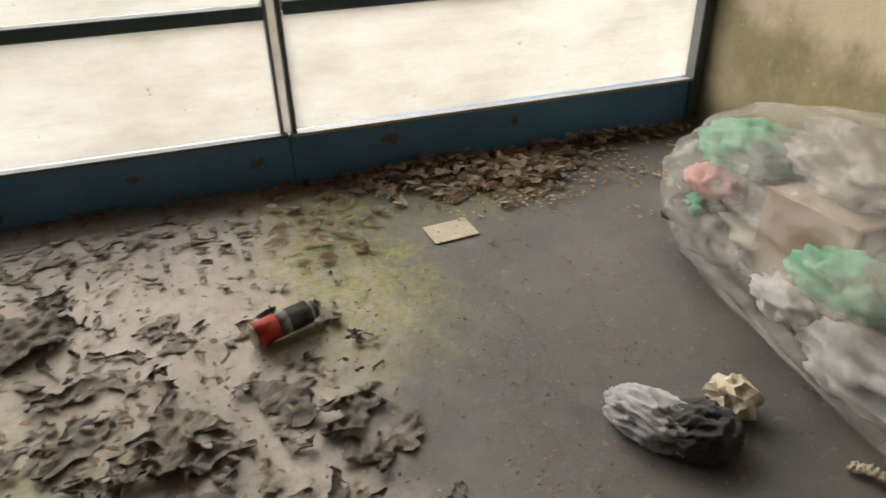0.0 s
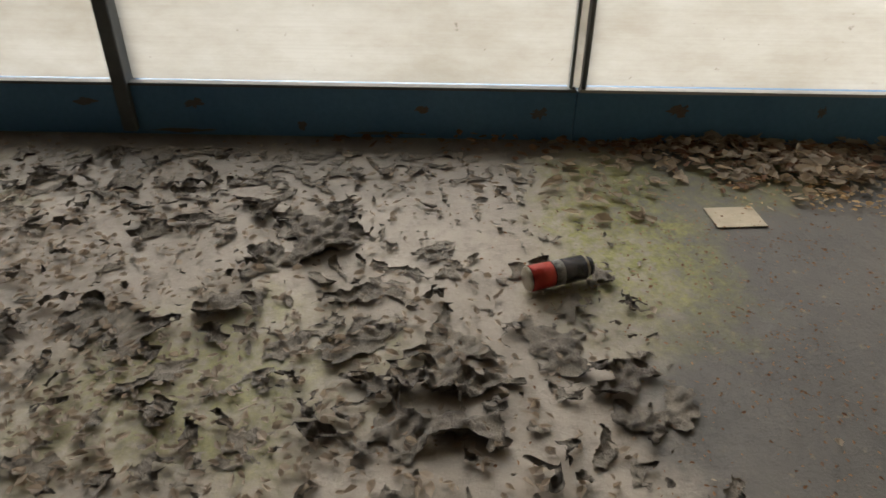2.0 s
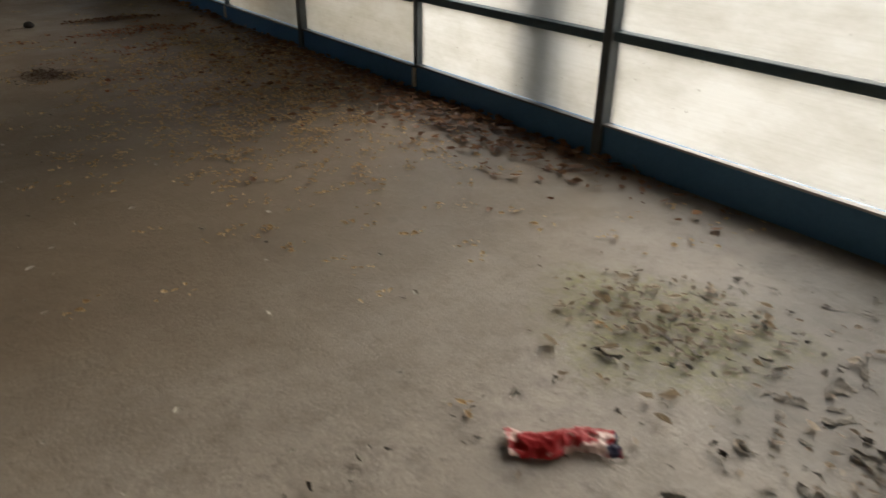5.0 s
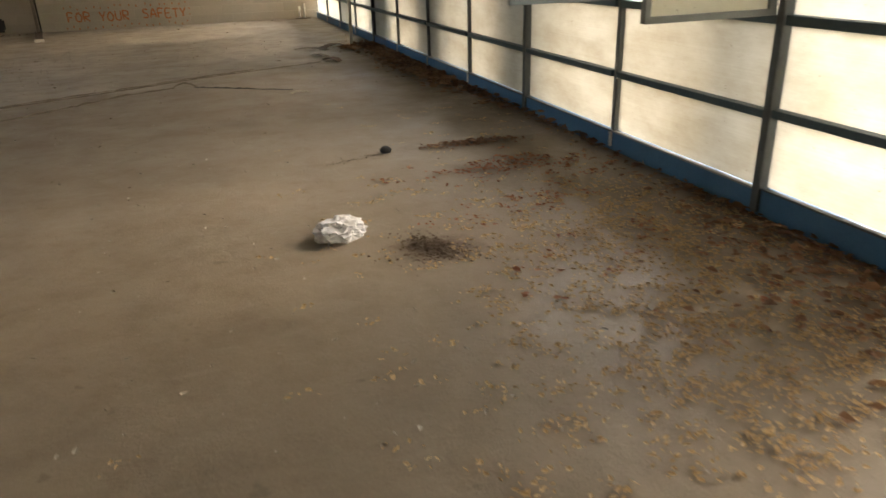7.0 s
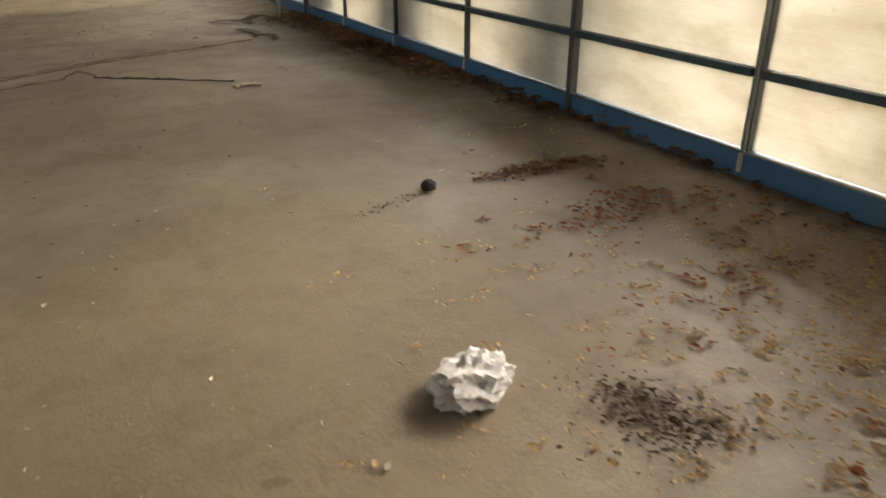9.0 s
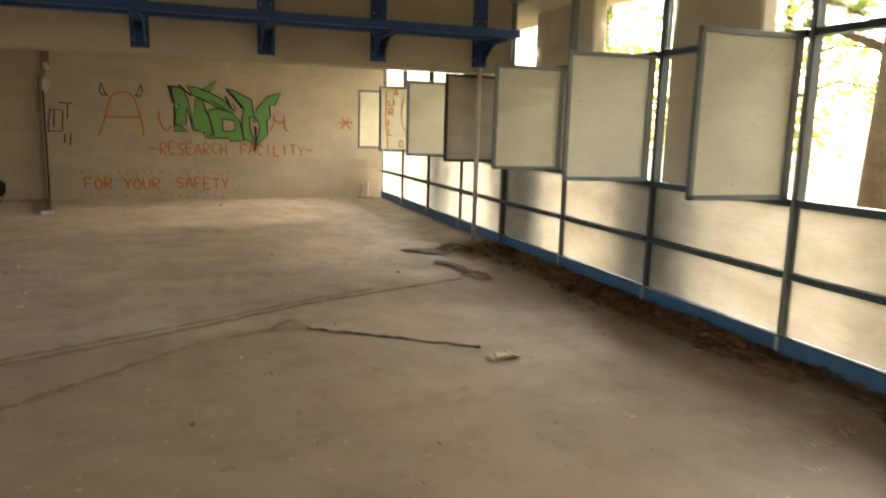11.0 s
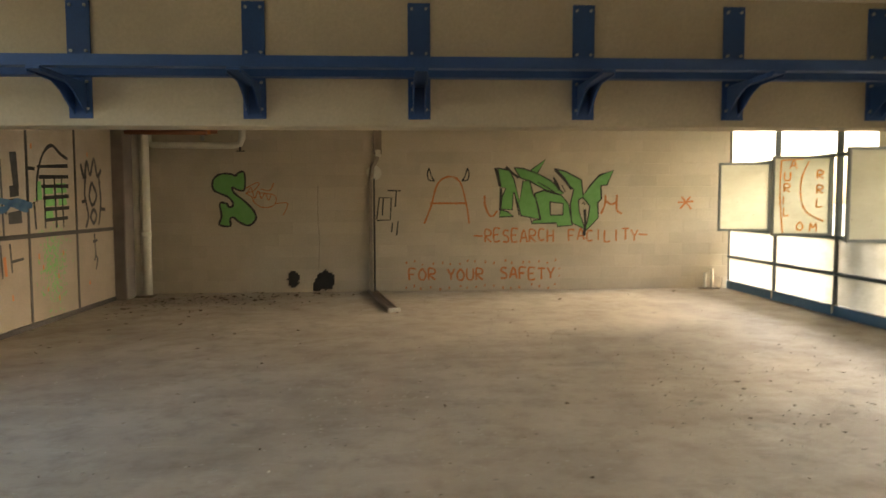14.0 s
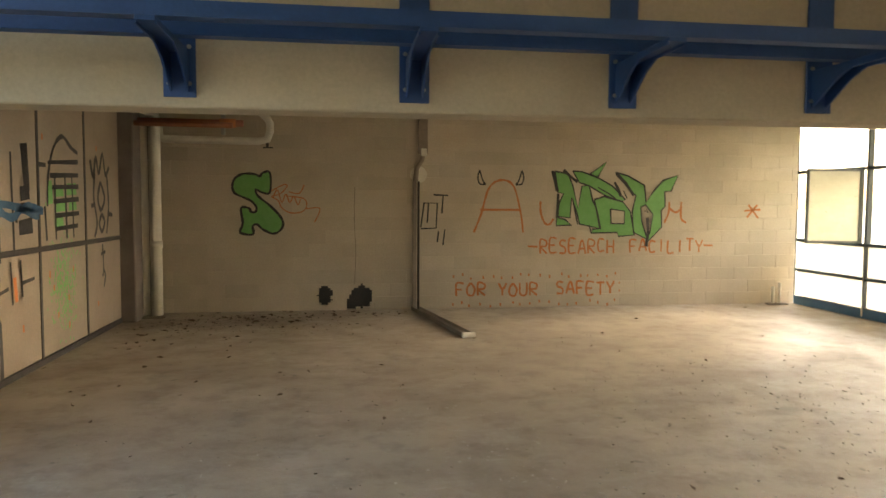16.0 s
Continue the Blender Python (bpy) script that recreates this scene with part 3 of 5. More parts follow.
FOLIAGE = leaf_material("yellow_green_foliage", (0.24, 0.31, 0.05), (0.46, 0.5, 0.14))
solid("ground", boxed(-400, 400, -400, 420, -1.0, -0.3), GROUND, "dry grassy ground outside the windows", "ground")
for py, half, px in ((6.98, 0.17, 0.25), (10.2, 0.28, 0.95), (13.3, 0.5, 0.75), (16.2, 0.6, 0.65), (19.05, 0.75, 0.65), (22.2, 0.45, 0.7)):
    solid("pier", boxed(px, px + 0.18, py - half, py + half, -0.3, 3.098, 0.02), CONCRETE, "beige concrete pier outside the windows", "pier", "", group="piers")
solid("eaves_slab", boxed(0.13, 1.2, SOUTH - 1, NORTH + 1, 3.1, 3.4, 0.02), CONCRETE, "beige concrete eaves slab", "eaves")


def tree(x, y, h, seed):
    rng = random.Random(seed)
    tr = thing("tree", x, y, -0.3, "broadleaf tree with yellow-green leaves outside the windows", "tree", "trees outside")
    bm = bmesh.new()
    lean = (rng.uniform(-0.4, 0.4), rng.uniform(-0.4, 0.4))
    tube(bm, [(0, 0, 0), (lean[0] * 0.3, lean[1] * 0.3, h * 0.35), (lean[0], lean[1], h * 0.8)], 0.24, 10, 0.06)
    tips = []
    for i in range(11):
        z = h * rng.uniform(0.18, 0.75)
        a, l = rng.uniform(0, 6.28), rng.uniform(1.2, 2.6)
        b0 = Vector((lean[0] * z / h, lean[1] * z / h, z))
        b1 = b0 + Vector((math.cos(a) * l * 0.6, math.sin(a) * l * 0.6, l * 0.25))
        b2 = b1 + Vector((math.cos(a + 0.3) * l * 0.5, math.sin(a + 0.3) * l * 0.5, -l * 0.05))
        tube(bm, [b0, b1, b2], 0.07, 6, 0.015)
        tips += [b1, b2, (b1 + b2) / 2]
    part("trunk", bm, BARK, tr, smooth=True)
    vs, fs = [], []
    for c in tips:
        for j in range(70):
            p = c + Vector((rng.gauss(0, 0.42), rng.gauss(0, 0.42), rng.gauss(0, 0.3)))
            u = Vector((rng.gauss(0, 1), rng.gauss(0, 1), rng.gauss(0, 0.6))).normalized()
            v = u.orthogonal().normalized()
            s = rng.uniform(0.05, 0.11)
            n = len(vs)
            vs += [p - u * s * 1.3, p + v * s * 0.6 + u.cross(v) * s * 0.15, p + u * s * 1.3, p - v * s * 0.6 + u.cross(v) * s * 0.15]
            fs.append((n, n + 1, n + 2, n + 3))
    crown = new("crown", sheet("crown", vs, fs, FOLIAGE))
    crown.parent = tr
    return tr


for i, (tx, ty, th) in enumerate(((4.5, 17.5, 7), (7.5, 14.5, 8), (6.0, 21.5, 7.5), (9.5, 18.5, 9), (11, 26, 9), (10, 11, 9), (8, 30, 8), (13, 22, 10), (7, 5, 8))):
    tree(tx, ty, th, i)

# ---- pipes and fittings of the far room ----
BLACKP = plain("black_spray", (0.022, 0.021, 0.02), (0.04, 0.038, 0.035), 9, 0.6)
GREENP = plain("green_spray", (0.14, 0.38, 0.1), (0.18, 0.44, 0.14), 6, 0.6)
BLUEP = plain("blue_spray", (0.03, 0.10, 0.2), (0.06, 0.14, 0.22), 9, 0.7)


def corner_pipes():
    p = thing("pipe_group", -10.31, 25.25, 0, "pair of tall cream drain pipes standing in the corner", "pipes")
    part("pipe", tube(bmesh.new(), [(-0.09, 0.0, 0), (-0.09, 0.0, 2.95)], 0.075, 14), GALV, p, smooth=True)
    tall_pipe = part("pipe", tube(bmesh.new(), [(0.09, -0.04, 0), (0.09, -0.04, 2.86), (0.06, -0.1, 2.93), (-0.1, -0.6, 2.97)], 0.08, 14), GALV, p, smooth=True)
    part("collar", tube(bmesh.new(), [(0.09, -0.04, 1.0), (0.09, -0.04, 1.1)], 0.088, 14), GALV, tall_pipe, smooth=True)
    part("shoe", boxed(-0.2, 0.2, -0.16, 0.1, 0, 0.035, 0.01), GREYPIPE, p)
    return p


corner_pipes()
DOORBROWN = plain("dull_brown_steel", (0.2, 0.165, 0.145), (0.15, 0.12, 0.1), 3, 0.6)
solid("corner_column", boxed(0, 0.2, 0, 0.8, 0, TOP, 0.015), DOORBROWN, "brown-grey steel column boxed into the corner", "column", "", at=(WEST, 24.8, 0))


def ceiling_pipes():
    p = thing("ceiling_pipe_loop", -9.4, 25.2, 2.53, "white pipe loop hanging under rusty ceiling pipes", "pipes")
    part("pipe", tube(bmesh.new(), [(-0.8, 0.2, 0.25), (-0.8, 0.2, 0.09), (-0.74, 0.2, 0.03), (0.6, 0.2, 0.02), (0.72, 0.2, 0.05), (0.76, 0.2, 0.16), (0.76, 0.2, 0.28), (0.72, 0.2, 0.36), (0.5, 0.1, 0.55)], 0.055, 12), GALV, p, smooth=True)
    part("copper_pipe", tube(bmesh.new(), [(-1.15, -0.1, 0.25), (0.42, -0.1, 0.24)], 0.05, 12), COPPER, p, "rusty copper pipe", True)
    part("copper_pipe", tube(bmesh.new(), [(-1.15, -0.3, 0.2), (0.3, -0.3, 0.19)], 0.04, 12), COPPER, p, smooth=True)
    part("orange_cap", tube(bmesh.new(), [(0.1, -0.12, 0.24), (0.32, -0.12, 0.24)], 0.062, 12), ORANGE, p, "bright orange cap", True)
    part("hanger", boxed(0.08, 0.13, 0.1, 0.2, 0.1, 0.5, 0.004), ALU, p)
    valve = part("valve", tube(bmesh.new(), [(0.72, 0.2, 0.0), (0.72, 0.2, -0.06)], 0.02, 8), DARKTRIM, p)
    part("valve_handle", boxed(0.66, 0.8, 0.19, 0.21, -0.08, -0.062), DARKTRIM, valve)
    part("grey_pipe", tube(bmesh.new(), [(-1.15, -0.9, 0.3), (-0.95, -0.4, 0.36), (0.9, -0.35, 0.62)], 0.035, 10), GREYPIPE, p, smooth=True)
    return p


ceiling_pipes()


def wall_conduit():
    p = thing("wall_conduit", -6.45, NORTH, 0, "grey-brown conduit with junction box up the wall", "conduit")
    part("trunk_pipe", boxed(-0.06, 0.0, -0.06, -0.003, 0, 2.05, 0.006), GREYPIPE, p)
    part("side_pipe", tube(bmesh.new(), [(0.03, -0.03, 0), (0.03, -0.03, 2.0)], 0.018, 8), DARKTRIM, p, smooth=True)
    part("upper_pipe", boxed(0.02, 0.17, -0.07, -0.003, 2.42, 3.4, 0.01), GREYPIPE, p)
    part("elbow", tube(bmesh.new(), [(-0.02, -0.045, 2.0), (0.0, -0.045, 2.2), (0.08, -0.045, 2.32), (0.1, -0.045, 2.46)], 0.04, 10), GREYPIPE, p, smooth=True)
    bm = tube(bmesh.new(), [(0.03, -0.004, 2.1), (0.03, -0.03, 2.1)], 0.13, 18)
    part("junction_box", bm, GALV, p, "pale round junction box")
    part("clamp", boxed(0.06, 0.15, -0.09, -0.004, 2.38, 2.5, 0.01), GALV, p)
    return p


wall_conduit()


def floor_trunking():
    p = thing("floor_trunking", -6.47, 25.55, 0, "open grey cable trunking lying on the floor", "trunking", rz=-80)
    L = 2.35
    part("base", boxed(0, L, -0.07, 0.07, 0, 0.012), GREYPIPE, p)
    for s in (-0.07, 0.055):
        part("side", boxed(0, L, s, s + 0.015, 0.012, 0.055, 0.003), GREYPIPE, p)
    part("end_cap", boxed(L, L + 0.06, -0.09, 0.09, 0, 0.06, 0.01), GALV, p, "pale broken end")
    return p


floor_trunking()
stub = thing("pipe_stub", -0.42, 25.5, 0, "two short pale pipe stubs by the wall", "pipe")
for sx, sh in ((-0.06, 0.3), (0.06, 0.36)):
    part("pipe", tube(bmesh.new(), [(sx, 0, 0), (sx, 0, sh)], 0.028, 10), GALV, stub, smooth=True)
part("base", boxed(-0.16, 0.2, -0.06, 0.06, 0, 0.03, 0.006), GREYPIPE, stub)


def diffuser():
    """Square ceiling diffuser with slots fanning out from its centre."""
    d = thing("ceiling_diffuser", -1.1, 17.55, 3.15, "square cream swirl diffuser with radial slots in ceiling box", "air vent")
    part("plate", boxed(-0.46, 0.46, -0.46, 0.46, 0, 0.02, 0.004), GALV, d)
    me = mesh_of("slot", boxed(0.12, 0.42, -0.009, 0.009, -0.004, -0.001), DARKTRIM)
    for i in range(36):
        a = i * 10
        reach = 0.42 / max(abs(math.cos(radians(a))), abs(math.sin(radians(a))))
        ob = new("slot", me)
        ob.parent = d
        ob.matrix_local = pose(0, 0, 0, 0, 0, a) @ Matrix.Diagonal((reach / 0.44, 1, 1, 1))
    return d


diffuser()
duct = thing("duct_box", -1.0, 17.6, 3.172, "cream boxed duct under the ceiling", "duct")
part("bottom_panel", boxed(-0.62, 0.69, -0.9, 1.56, 0, 0.03, 0.005), BEAMPAINT, duct)
for sx_ in (-0.62, 0.66):
    part("side_panel", boxed(sx_, sx_ + 0.03, -0.9, 1.56, 0.031, TOP - 3.173), BEAMPAINT, duct)
part("front_panel", boxed(-0.589, 0.659, -0.9, -0.87, 0.031, TOP - 3.173), BEAMPAINT, duct)
solid("ceiling_track", boxed(-9, -1.9, 17.0, 17.06, 3.3, TOP - 0.002), DARKTRIM, "dark metal track under the ceiling", "track", "")
solid("ceiling_hanger", boxed(-0.02, 0.02, -0.15, 0.15, 0, 0.3, 0.004), DARKTRIM, "dark ceiling hanger bracket", "bracket", "", at=(-2.2, 17.4, 3.2))


# ---- spray paint ----
def on_north(u, v, lift):
    return (u + 5.3, -lift, v)


def on_west(u, v, lift):
    return (0.005 + lift, u, v)


def paint(name, plane, wall, strokes, width, material, lift=0.004, label="", smooth=True, seed=1):
    vs, fs = ribbons(strokes, width, random.Random(seed), smooth)
    ob = new(name, sheet(name, [plane(p.x, p.y, lift) for p in vs], fs, material))
    ob.parent = wall
    return tagged(ob, label)


def fill(name, plane, wall, outline, material, lift=0.003, hole=None):
    bm = bmesh.new()
    loops = [outline] + ([hole] if hole else [])
    es = []
    for lp in loops:
        v = [bm.verts.new(plane(x, y, lift)) for x, y in lp]
        es += [bm.edges.new((a, b)) for a, b in zip(v, v[1:] + v[:1])]
    bmesh.ops.triangle_fill(bm, edges=es, use_beauty=True)
    return part(name, bm, material, wall)


def written(text, u0, u1, v, h):
    """Hand-sprayed capitals between u0 and u1."""
    rng = random.Random(len(text))
    step = (u1 - u0) / len(text)
    out = []
    for i, ch in enumerate(text):
        if ch == " ":
            continue
        dv = rng.uniform(-0.015, 0.015)
        for st in LETTERS[ch]:
            out.append([(u0 + step * (i + 0.78 * x / 0.7), v + dv + h * y) for x, y in st])
    return out


north = bpy.data.objects["wall_north"]
west = bpy.data.objects["wall_west"]


def nx(cx, cy):
    """Layout of the large tag, on its own sketch grid."""
    return (-4.614 + cx * 0.00322 - cy * 0.00004, 2.475 - cx * 0.00004 - cy * 0.00305)


TAG = {
    "N": [(120, 95), (190, 108), (215, 170), (245, 288), (262, 170), (300, 165), (320, 245), (337, 275), (360, 392), (255, 370), (236, 300), (210, 232), (205, 338), (140, 332), (148, 258), (168, 212), (138, 205)],
    "foot": [(138, 336), (180, 348), (214, 376), (134, 380)],
    "O": [(328, 240), (380, 222), (480, 250), (520, 300), (545, 425), (460, 433), (455, 412), (318, 417), (325, 396), (366, 394), (350, 320)],
    "bar": [(212, 92), (262, 95), (345, 125), (420, 165), (492, 238), (472, 246), (380, 215), (300, 168), (248, 152)],
    "fin": [(303, 106), (387, 40), (342, 123)],
    "M": [(435, 94), (500, 110), (590, 158), (602, 250), (640, 190), (690, 130), (770, 100), (735, 186), (700, 190), (705, 270), (685, 290), (690, 380), (625, 452), (540, 410), (530, 300), (547, 215), (500, 170)],
}
HOLES = {"O": [(415, 288), (490, 298), (490, 365), (420, 366)], "M": [(575, 276), (600, 262), (641, 312), (626, 418), (611, 430), (582, 350)]}
for k, (key, pts) in enumerate(TAG.items()):
    o = [nx(*p) for p in pts]
    hole = [nx(*p) for p in HOLES[key]] if key in HOLES else None
    fill("graffiti_fill", on_north, north, o, GREENP, 0.003 + 0.0008 * k, hole)
    lines = [o + o[:1]] + ([hole + hole[:1]] if hole else [])
    paint("graffiti_outline", on_north, north, lines, 0.024, BLACKP, 0.0085 + 0.0004 * k, "black outlines of a green graffiti tag", False, k)
paint("graffiti_shade", on_north, north, [[nx(106, 94), nx(122, 140), nx(135, 200)], [nx(140, 212), nx(140, 280), nx(138, 340)], [nx(440, 100), nx(490, 150), nx(535, 215)], [nx(432, 145), nx(450, 180), nx(468, 220)], [nx(165, 88), nx(200, 120), nx(238, 150)], [nx(612, 330), nx(618, 420), nx(610, 485)]], 0.05, BLACKP, 0.0115, "", False)
paint("graffiti_outline", on_north, north, [[nx(215, 235), nx(228, 300), nx(245, 372)], [nx(305, 375), nx(318, 420)], [nx(345, 175), nx(400, 205), nx(440, 232)], [nx(595, 300), nx(605, 285), nx(612, 305)], [nx(480, 190), nx(500, 230)]], 0.02, BLACKP, 0.0125, "", False)


def sx(cx, cy):
    return (-9.342 + cx * 0.002805 - cy * 0.00013, 2.285 - cx * 0.00005 - cy * 0.00284)


LETTER_S = curve_pts([sx(*p) for p in ((48, 140), (58, 98), (100, 70), (160, 69), (190, 80), (203, 62), (242, 60), (246, 162), (205, 165), (172, 150), (185, 185), (250, 235), (305, 290), (322, 335), (300, 372), (265, 382), (215, 360), (185, 335), (162, 345), (165, 388), (98, 380), (110, 330), (98, 250), (140, 250), (150, 268), (172, 270), (178, 245), (150, 212), (100, 190), (62, 172), (48, 140))], 4)
fill("graffiti_fill", on_north, north, [tuple(p) for p in LETTER_S[:-1]], GREENP, 0.003)
paint("graffiti_outline", on_north, north, [[tuple(p) for p in LETTER_S]], 0.036, BLACKP, 0.006, "black outline of a green letter S", False)
paint("graffiti_scribble", on_north, north, [[sx(*p) for p in st] for st in (
    [(215, 175), (262, 150), (318, 120), (334, 130), (300, 170), (255, 185), (290, 205), (312, 245), (360, 270), (420, 262), (443, 230), (425, 192), (335, 180)],
    [(262, 190), (285, 150), (310, 215), (330, 170), (352, 215), (372, 180), (395, 225), (410, 195)], [(425, 120), (400, 165), (345, 158)], [(440, 246), (508, 240), (510, 270), (488, 318)])], 0.018, ORANGE, 0.003, "thin orange sprayed scribble")
paint("graffiti_text", on_north, north, written("RESEARCH", -4.46, -3.18, 0.87, 0.22) + written("FACILITY", -2.95, -1.64, 0.88, 0.2) + [[(-4.66, 0.98), (-4.5, 0.97)], [(-1.66, 0.99), (-1.5, 0.98)]], 0.03, ORANGE, 0.003, "orange sprayed words RESEARCH FACILITY")
paint("graffiti_text", on_north, north, written("FOR", -5.82, -5.3, 0.2, 0.2) + written("YOUR", -5.13, -4.45, 0.2, 0.2) + written("SAFETY", -4.18, -3.16, 0.2, 0.2) + [[(-3.12, 0.38)], [(-3.12, 0.25)]], 0.034, ORANGE, 0.003, "orange sprayed words FOR YOUR SAFETY")
paint("graffiti_dots", on_north, north, [[(-5.9 + 0.16 * i + random.uniform(-0.04, 0.04), v + random.uniform(-0.04, 0.04))] for i in range(18) for v in (0.5, 0.06)], 0.045, ORANGE, 0.003)
paint("graffiti_letter", on_north, north, [[(-5.54, 1.2), (-5.42, 1.5), (-5.3, 1.9), (-5.1, 2.03), (-4.9, 1.93), (-4.78, 1.5), (-4.74, 1.2)], [(-5.44, 1.56), (-4.78, 1.56)], [(-4.46, 1.7), (-4.455, 1.53), (-4.39, 1.36), (-4.31, 1.33), (-4.24, 1.42)], [(-2.28, 1.7), (-2.29, 1.52), (-2.36, 1.36)], [(-2.28, 1.6), (-2.17, 1.53), (-2.08, 1.58)], [(-2.07, 1.7), (-2.07, 1.44), (-1.98, 1.36)]], 0.034, ORANGE, 0.0035, "orange sprayed letter A and others")
for s, mx in ((-1, -5.35), (1, -4.87)):
    paint("graffiti_horn", on_north, north, [[(mx, 1.96), (mx + s * 0.1, 1.97), (mx + s * 0.13, 2.08), (mx + s * 0.1, 2.18)], [(mx, 1.96), (mx + s * 0.05, 2.02), (mx + s * 0.1, 2.18)]], 0.025, BLACKP, 0.004)
paint("graffiti_star", on_north, north, [[(-0.95, 1.56), (-0.66, 1.58)], [(-0.9, 1.45), (-0.72, 1.66)], [(-0.88, 1.66), (-0.7, 1.44)]], 0.035, ORANGE, 0.003)
paint("graffiti_box", on_north, north, [[(-6.38, 1.28), (-6.33, 1.66), (-6.12, 1.66), (-6.14, 1.27), (-6.38, 1.26)], [(-6.28, 1.35), (-6.26, 1.66)], [(-6.18, 1.79), (-5.95, 1.78)], [(-6.03, 1.78), (-6.05, 1.5)], [(-6.1, 1.22), (-6.12, 1.05)], [(-6.0, 1.25), (-6.03, 1.0)]], 0.026, BLACKP, 0.003, smooth=False)
paint("wall_crack", on_north, north, [[(-7.4, 1.9), (-7.41, 1.4), (-7.39, 0.9), (-7.41, 0.4)]], 0.01, GREYPIPE, 0.003)

# sprayed drawings on the west panels
W = [
    ([[(20.75, 2.05), (21.0, 2.1), (21.25, 2.08)], [(20.78, 1.85), (21.2, 1.87)], [(20.8, 1.65), (21.05, 1.66)], [(20.95, 2.05), (20.98, 1.4)], [(21.1, 1.55), (21.12, 1.15), (21.2, 1.45)]], 0.035, BLACKP),
    ([[(21.25, 2.05), (21.35, 1.5)], [(21.9, 2.2), (21.95, 1.75)], [(21.8, 1.72), (22.0, 1.74)], [(21.3, 1.5), (21.3, 1.1)]], 0.09, BLACKP),
    ([[(21.7, 1.45), (21.75, 1.6), (22.0, 1.62)], [(21.62, 2.1), (21.64, 1.2)]], 0.025, BLACKP),
    ([[(21.75, 1.4), (22.05, 1.42)]], 0.1, BLACKP),
    ([[(22.42, 1.6), (22.45, 1.9), (22.6, 2.2), (22.85, 2.35), (23.1, 2.25), (23.3, 2.2)], [(22.45, 2.05), (23.3, 2.1)], [(22.5, 1.92), (23.3, 1.95)], [(22.55, 1.8), (23.3, 1.82)], [(22.58, 1.65), (23.3, 1.68)], [(22.6, 1.5), (23.3, 1.52)], [(22.6, 1.36), (23.25, 1.38)], [(22.62, 1.95), (22.62, 1.25)], [(22.9, 1.95), (22.92, 1.25)], [(23.1, 1.95), (23.12, 1.25)], [(22.2, 2.02), (22.4, 2.02)], [(22.35, 1.6), (22.38, 1.25)]], 0.03, BLACKP),
    ([[(23.7, 2.15), (23.8, 1.95), (23.9, 2.2), (24.0, 2.0), (24.15, 2.25), (24.25, 2.0), (24.4, 2.1)], [(23.85, 2.0), (23.8, 1.7), (23.9, 1.4), (23.8, 1.22)], [(24.3, 2.0), (24.35, 1.6), (24.25, 1.25)], [(24.05, 1.9), (23.95, 1.7), (24.05, 1.55), (24.2, 1.7), (24.05, 1.9)], [(24.08, 1.5), (23.98, 1.38), (24.08, 1.28), (24.18, 1.4), (24.08, 1.5)], [(23.7, 1.6), (23.85, 1.62)], [(24.3, 1.5), (24.5, 1.48)]], 0.035, BLACKP),
    ([[(24.08, 1.12), (24.1, 0.8), (24.05, 0.72)], [(24.1, 0.8), (24.16, 0.72), (24.1, 0.58)], [(24.02, 1.0), (24.18, 1.02)]], 0.025, BLACKP),
    ([[(20.9, 0.02), (20.88, 0.6), (21.28, 0.62), (21.32, 0.02)], [(20.9, 0.28), (21.3, 0.33)]], 0.04, BLACKP),
    ([[(21.3, 0.7), (21.32, 0.98)], [(21.3, 0.83), (21.5, 0.86)], [(21.55, 1.1), (21.57, 0.7)], [(21.75, 1.1), (21.78, 0.75)], [(21.75, 0.88), (22.05, 0.9)]], 0.022, BLACKP),
    ([[(20.9, 1.48), (21.2, 1.6), (21.6, 1.5), (21.9, 1.6), (22.3, 1.55)], [(20.95, 1.58), (21.5, 1.62), (22.2, 1.5)]], 0.05, BLUEP),
    ([[(21.62, 0.95), (21.65, 0.72)], [(21.2, 0.42)], [(21.75, 0.45)], [(22.5, 0.75)], [(22.6, 0.45)], [(22.9, 0.6)], [(23.05, 0.9)], [(22.9, 0.3)], [(23.85, 0.4)], [(22.3, 2.3)], [(21.2, 2.4)], [(23.9, 2.3)], [(22.4, 0.9)]], 0.04, ORANGE),
]
for i, (st, wd, mat) in enumerate(W):
    paint("graffiti_drawing", on_west, west, st, wd * 1.6, mat, 0.004 + 0.0006 * i, "sprayed line drawing on panel" if i == 0 else "", True, i)
for i, (u, v, du, dv) in enumerate(((22.62, 1.7, 0.25, 0.13), (22.95, 1.72, 0.3, 0.14), (22.65, 1.54, 0.3, 0.1), (22.6, 1.38, 0.25, 0.12), (23.0, 1.55, 0.25, 0.1), (22.45, 1.62, 0.12, 0.25))):
    fill("graffiti_fill", on_west, west, [(u, v), (u + du, v + 0.01), (u + du - 0.02, v + dv), (u + 0.01, v + dv - 0.01)], GREENP, 0.0022)
paint("graffiti_spatter", on_west, west, [[(22.8 + random.gauss(0, 0.17), 0.75 + random.gauss(0, 0.25))] for i in range(330)], 0.034, GREENP, 0.0026, "faint green spray spatter")


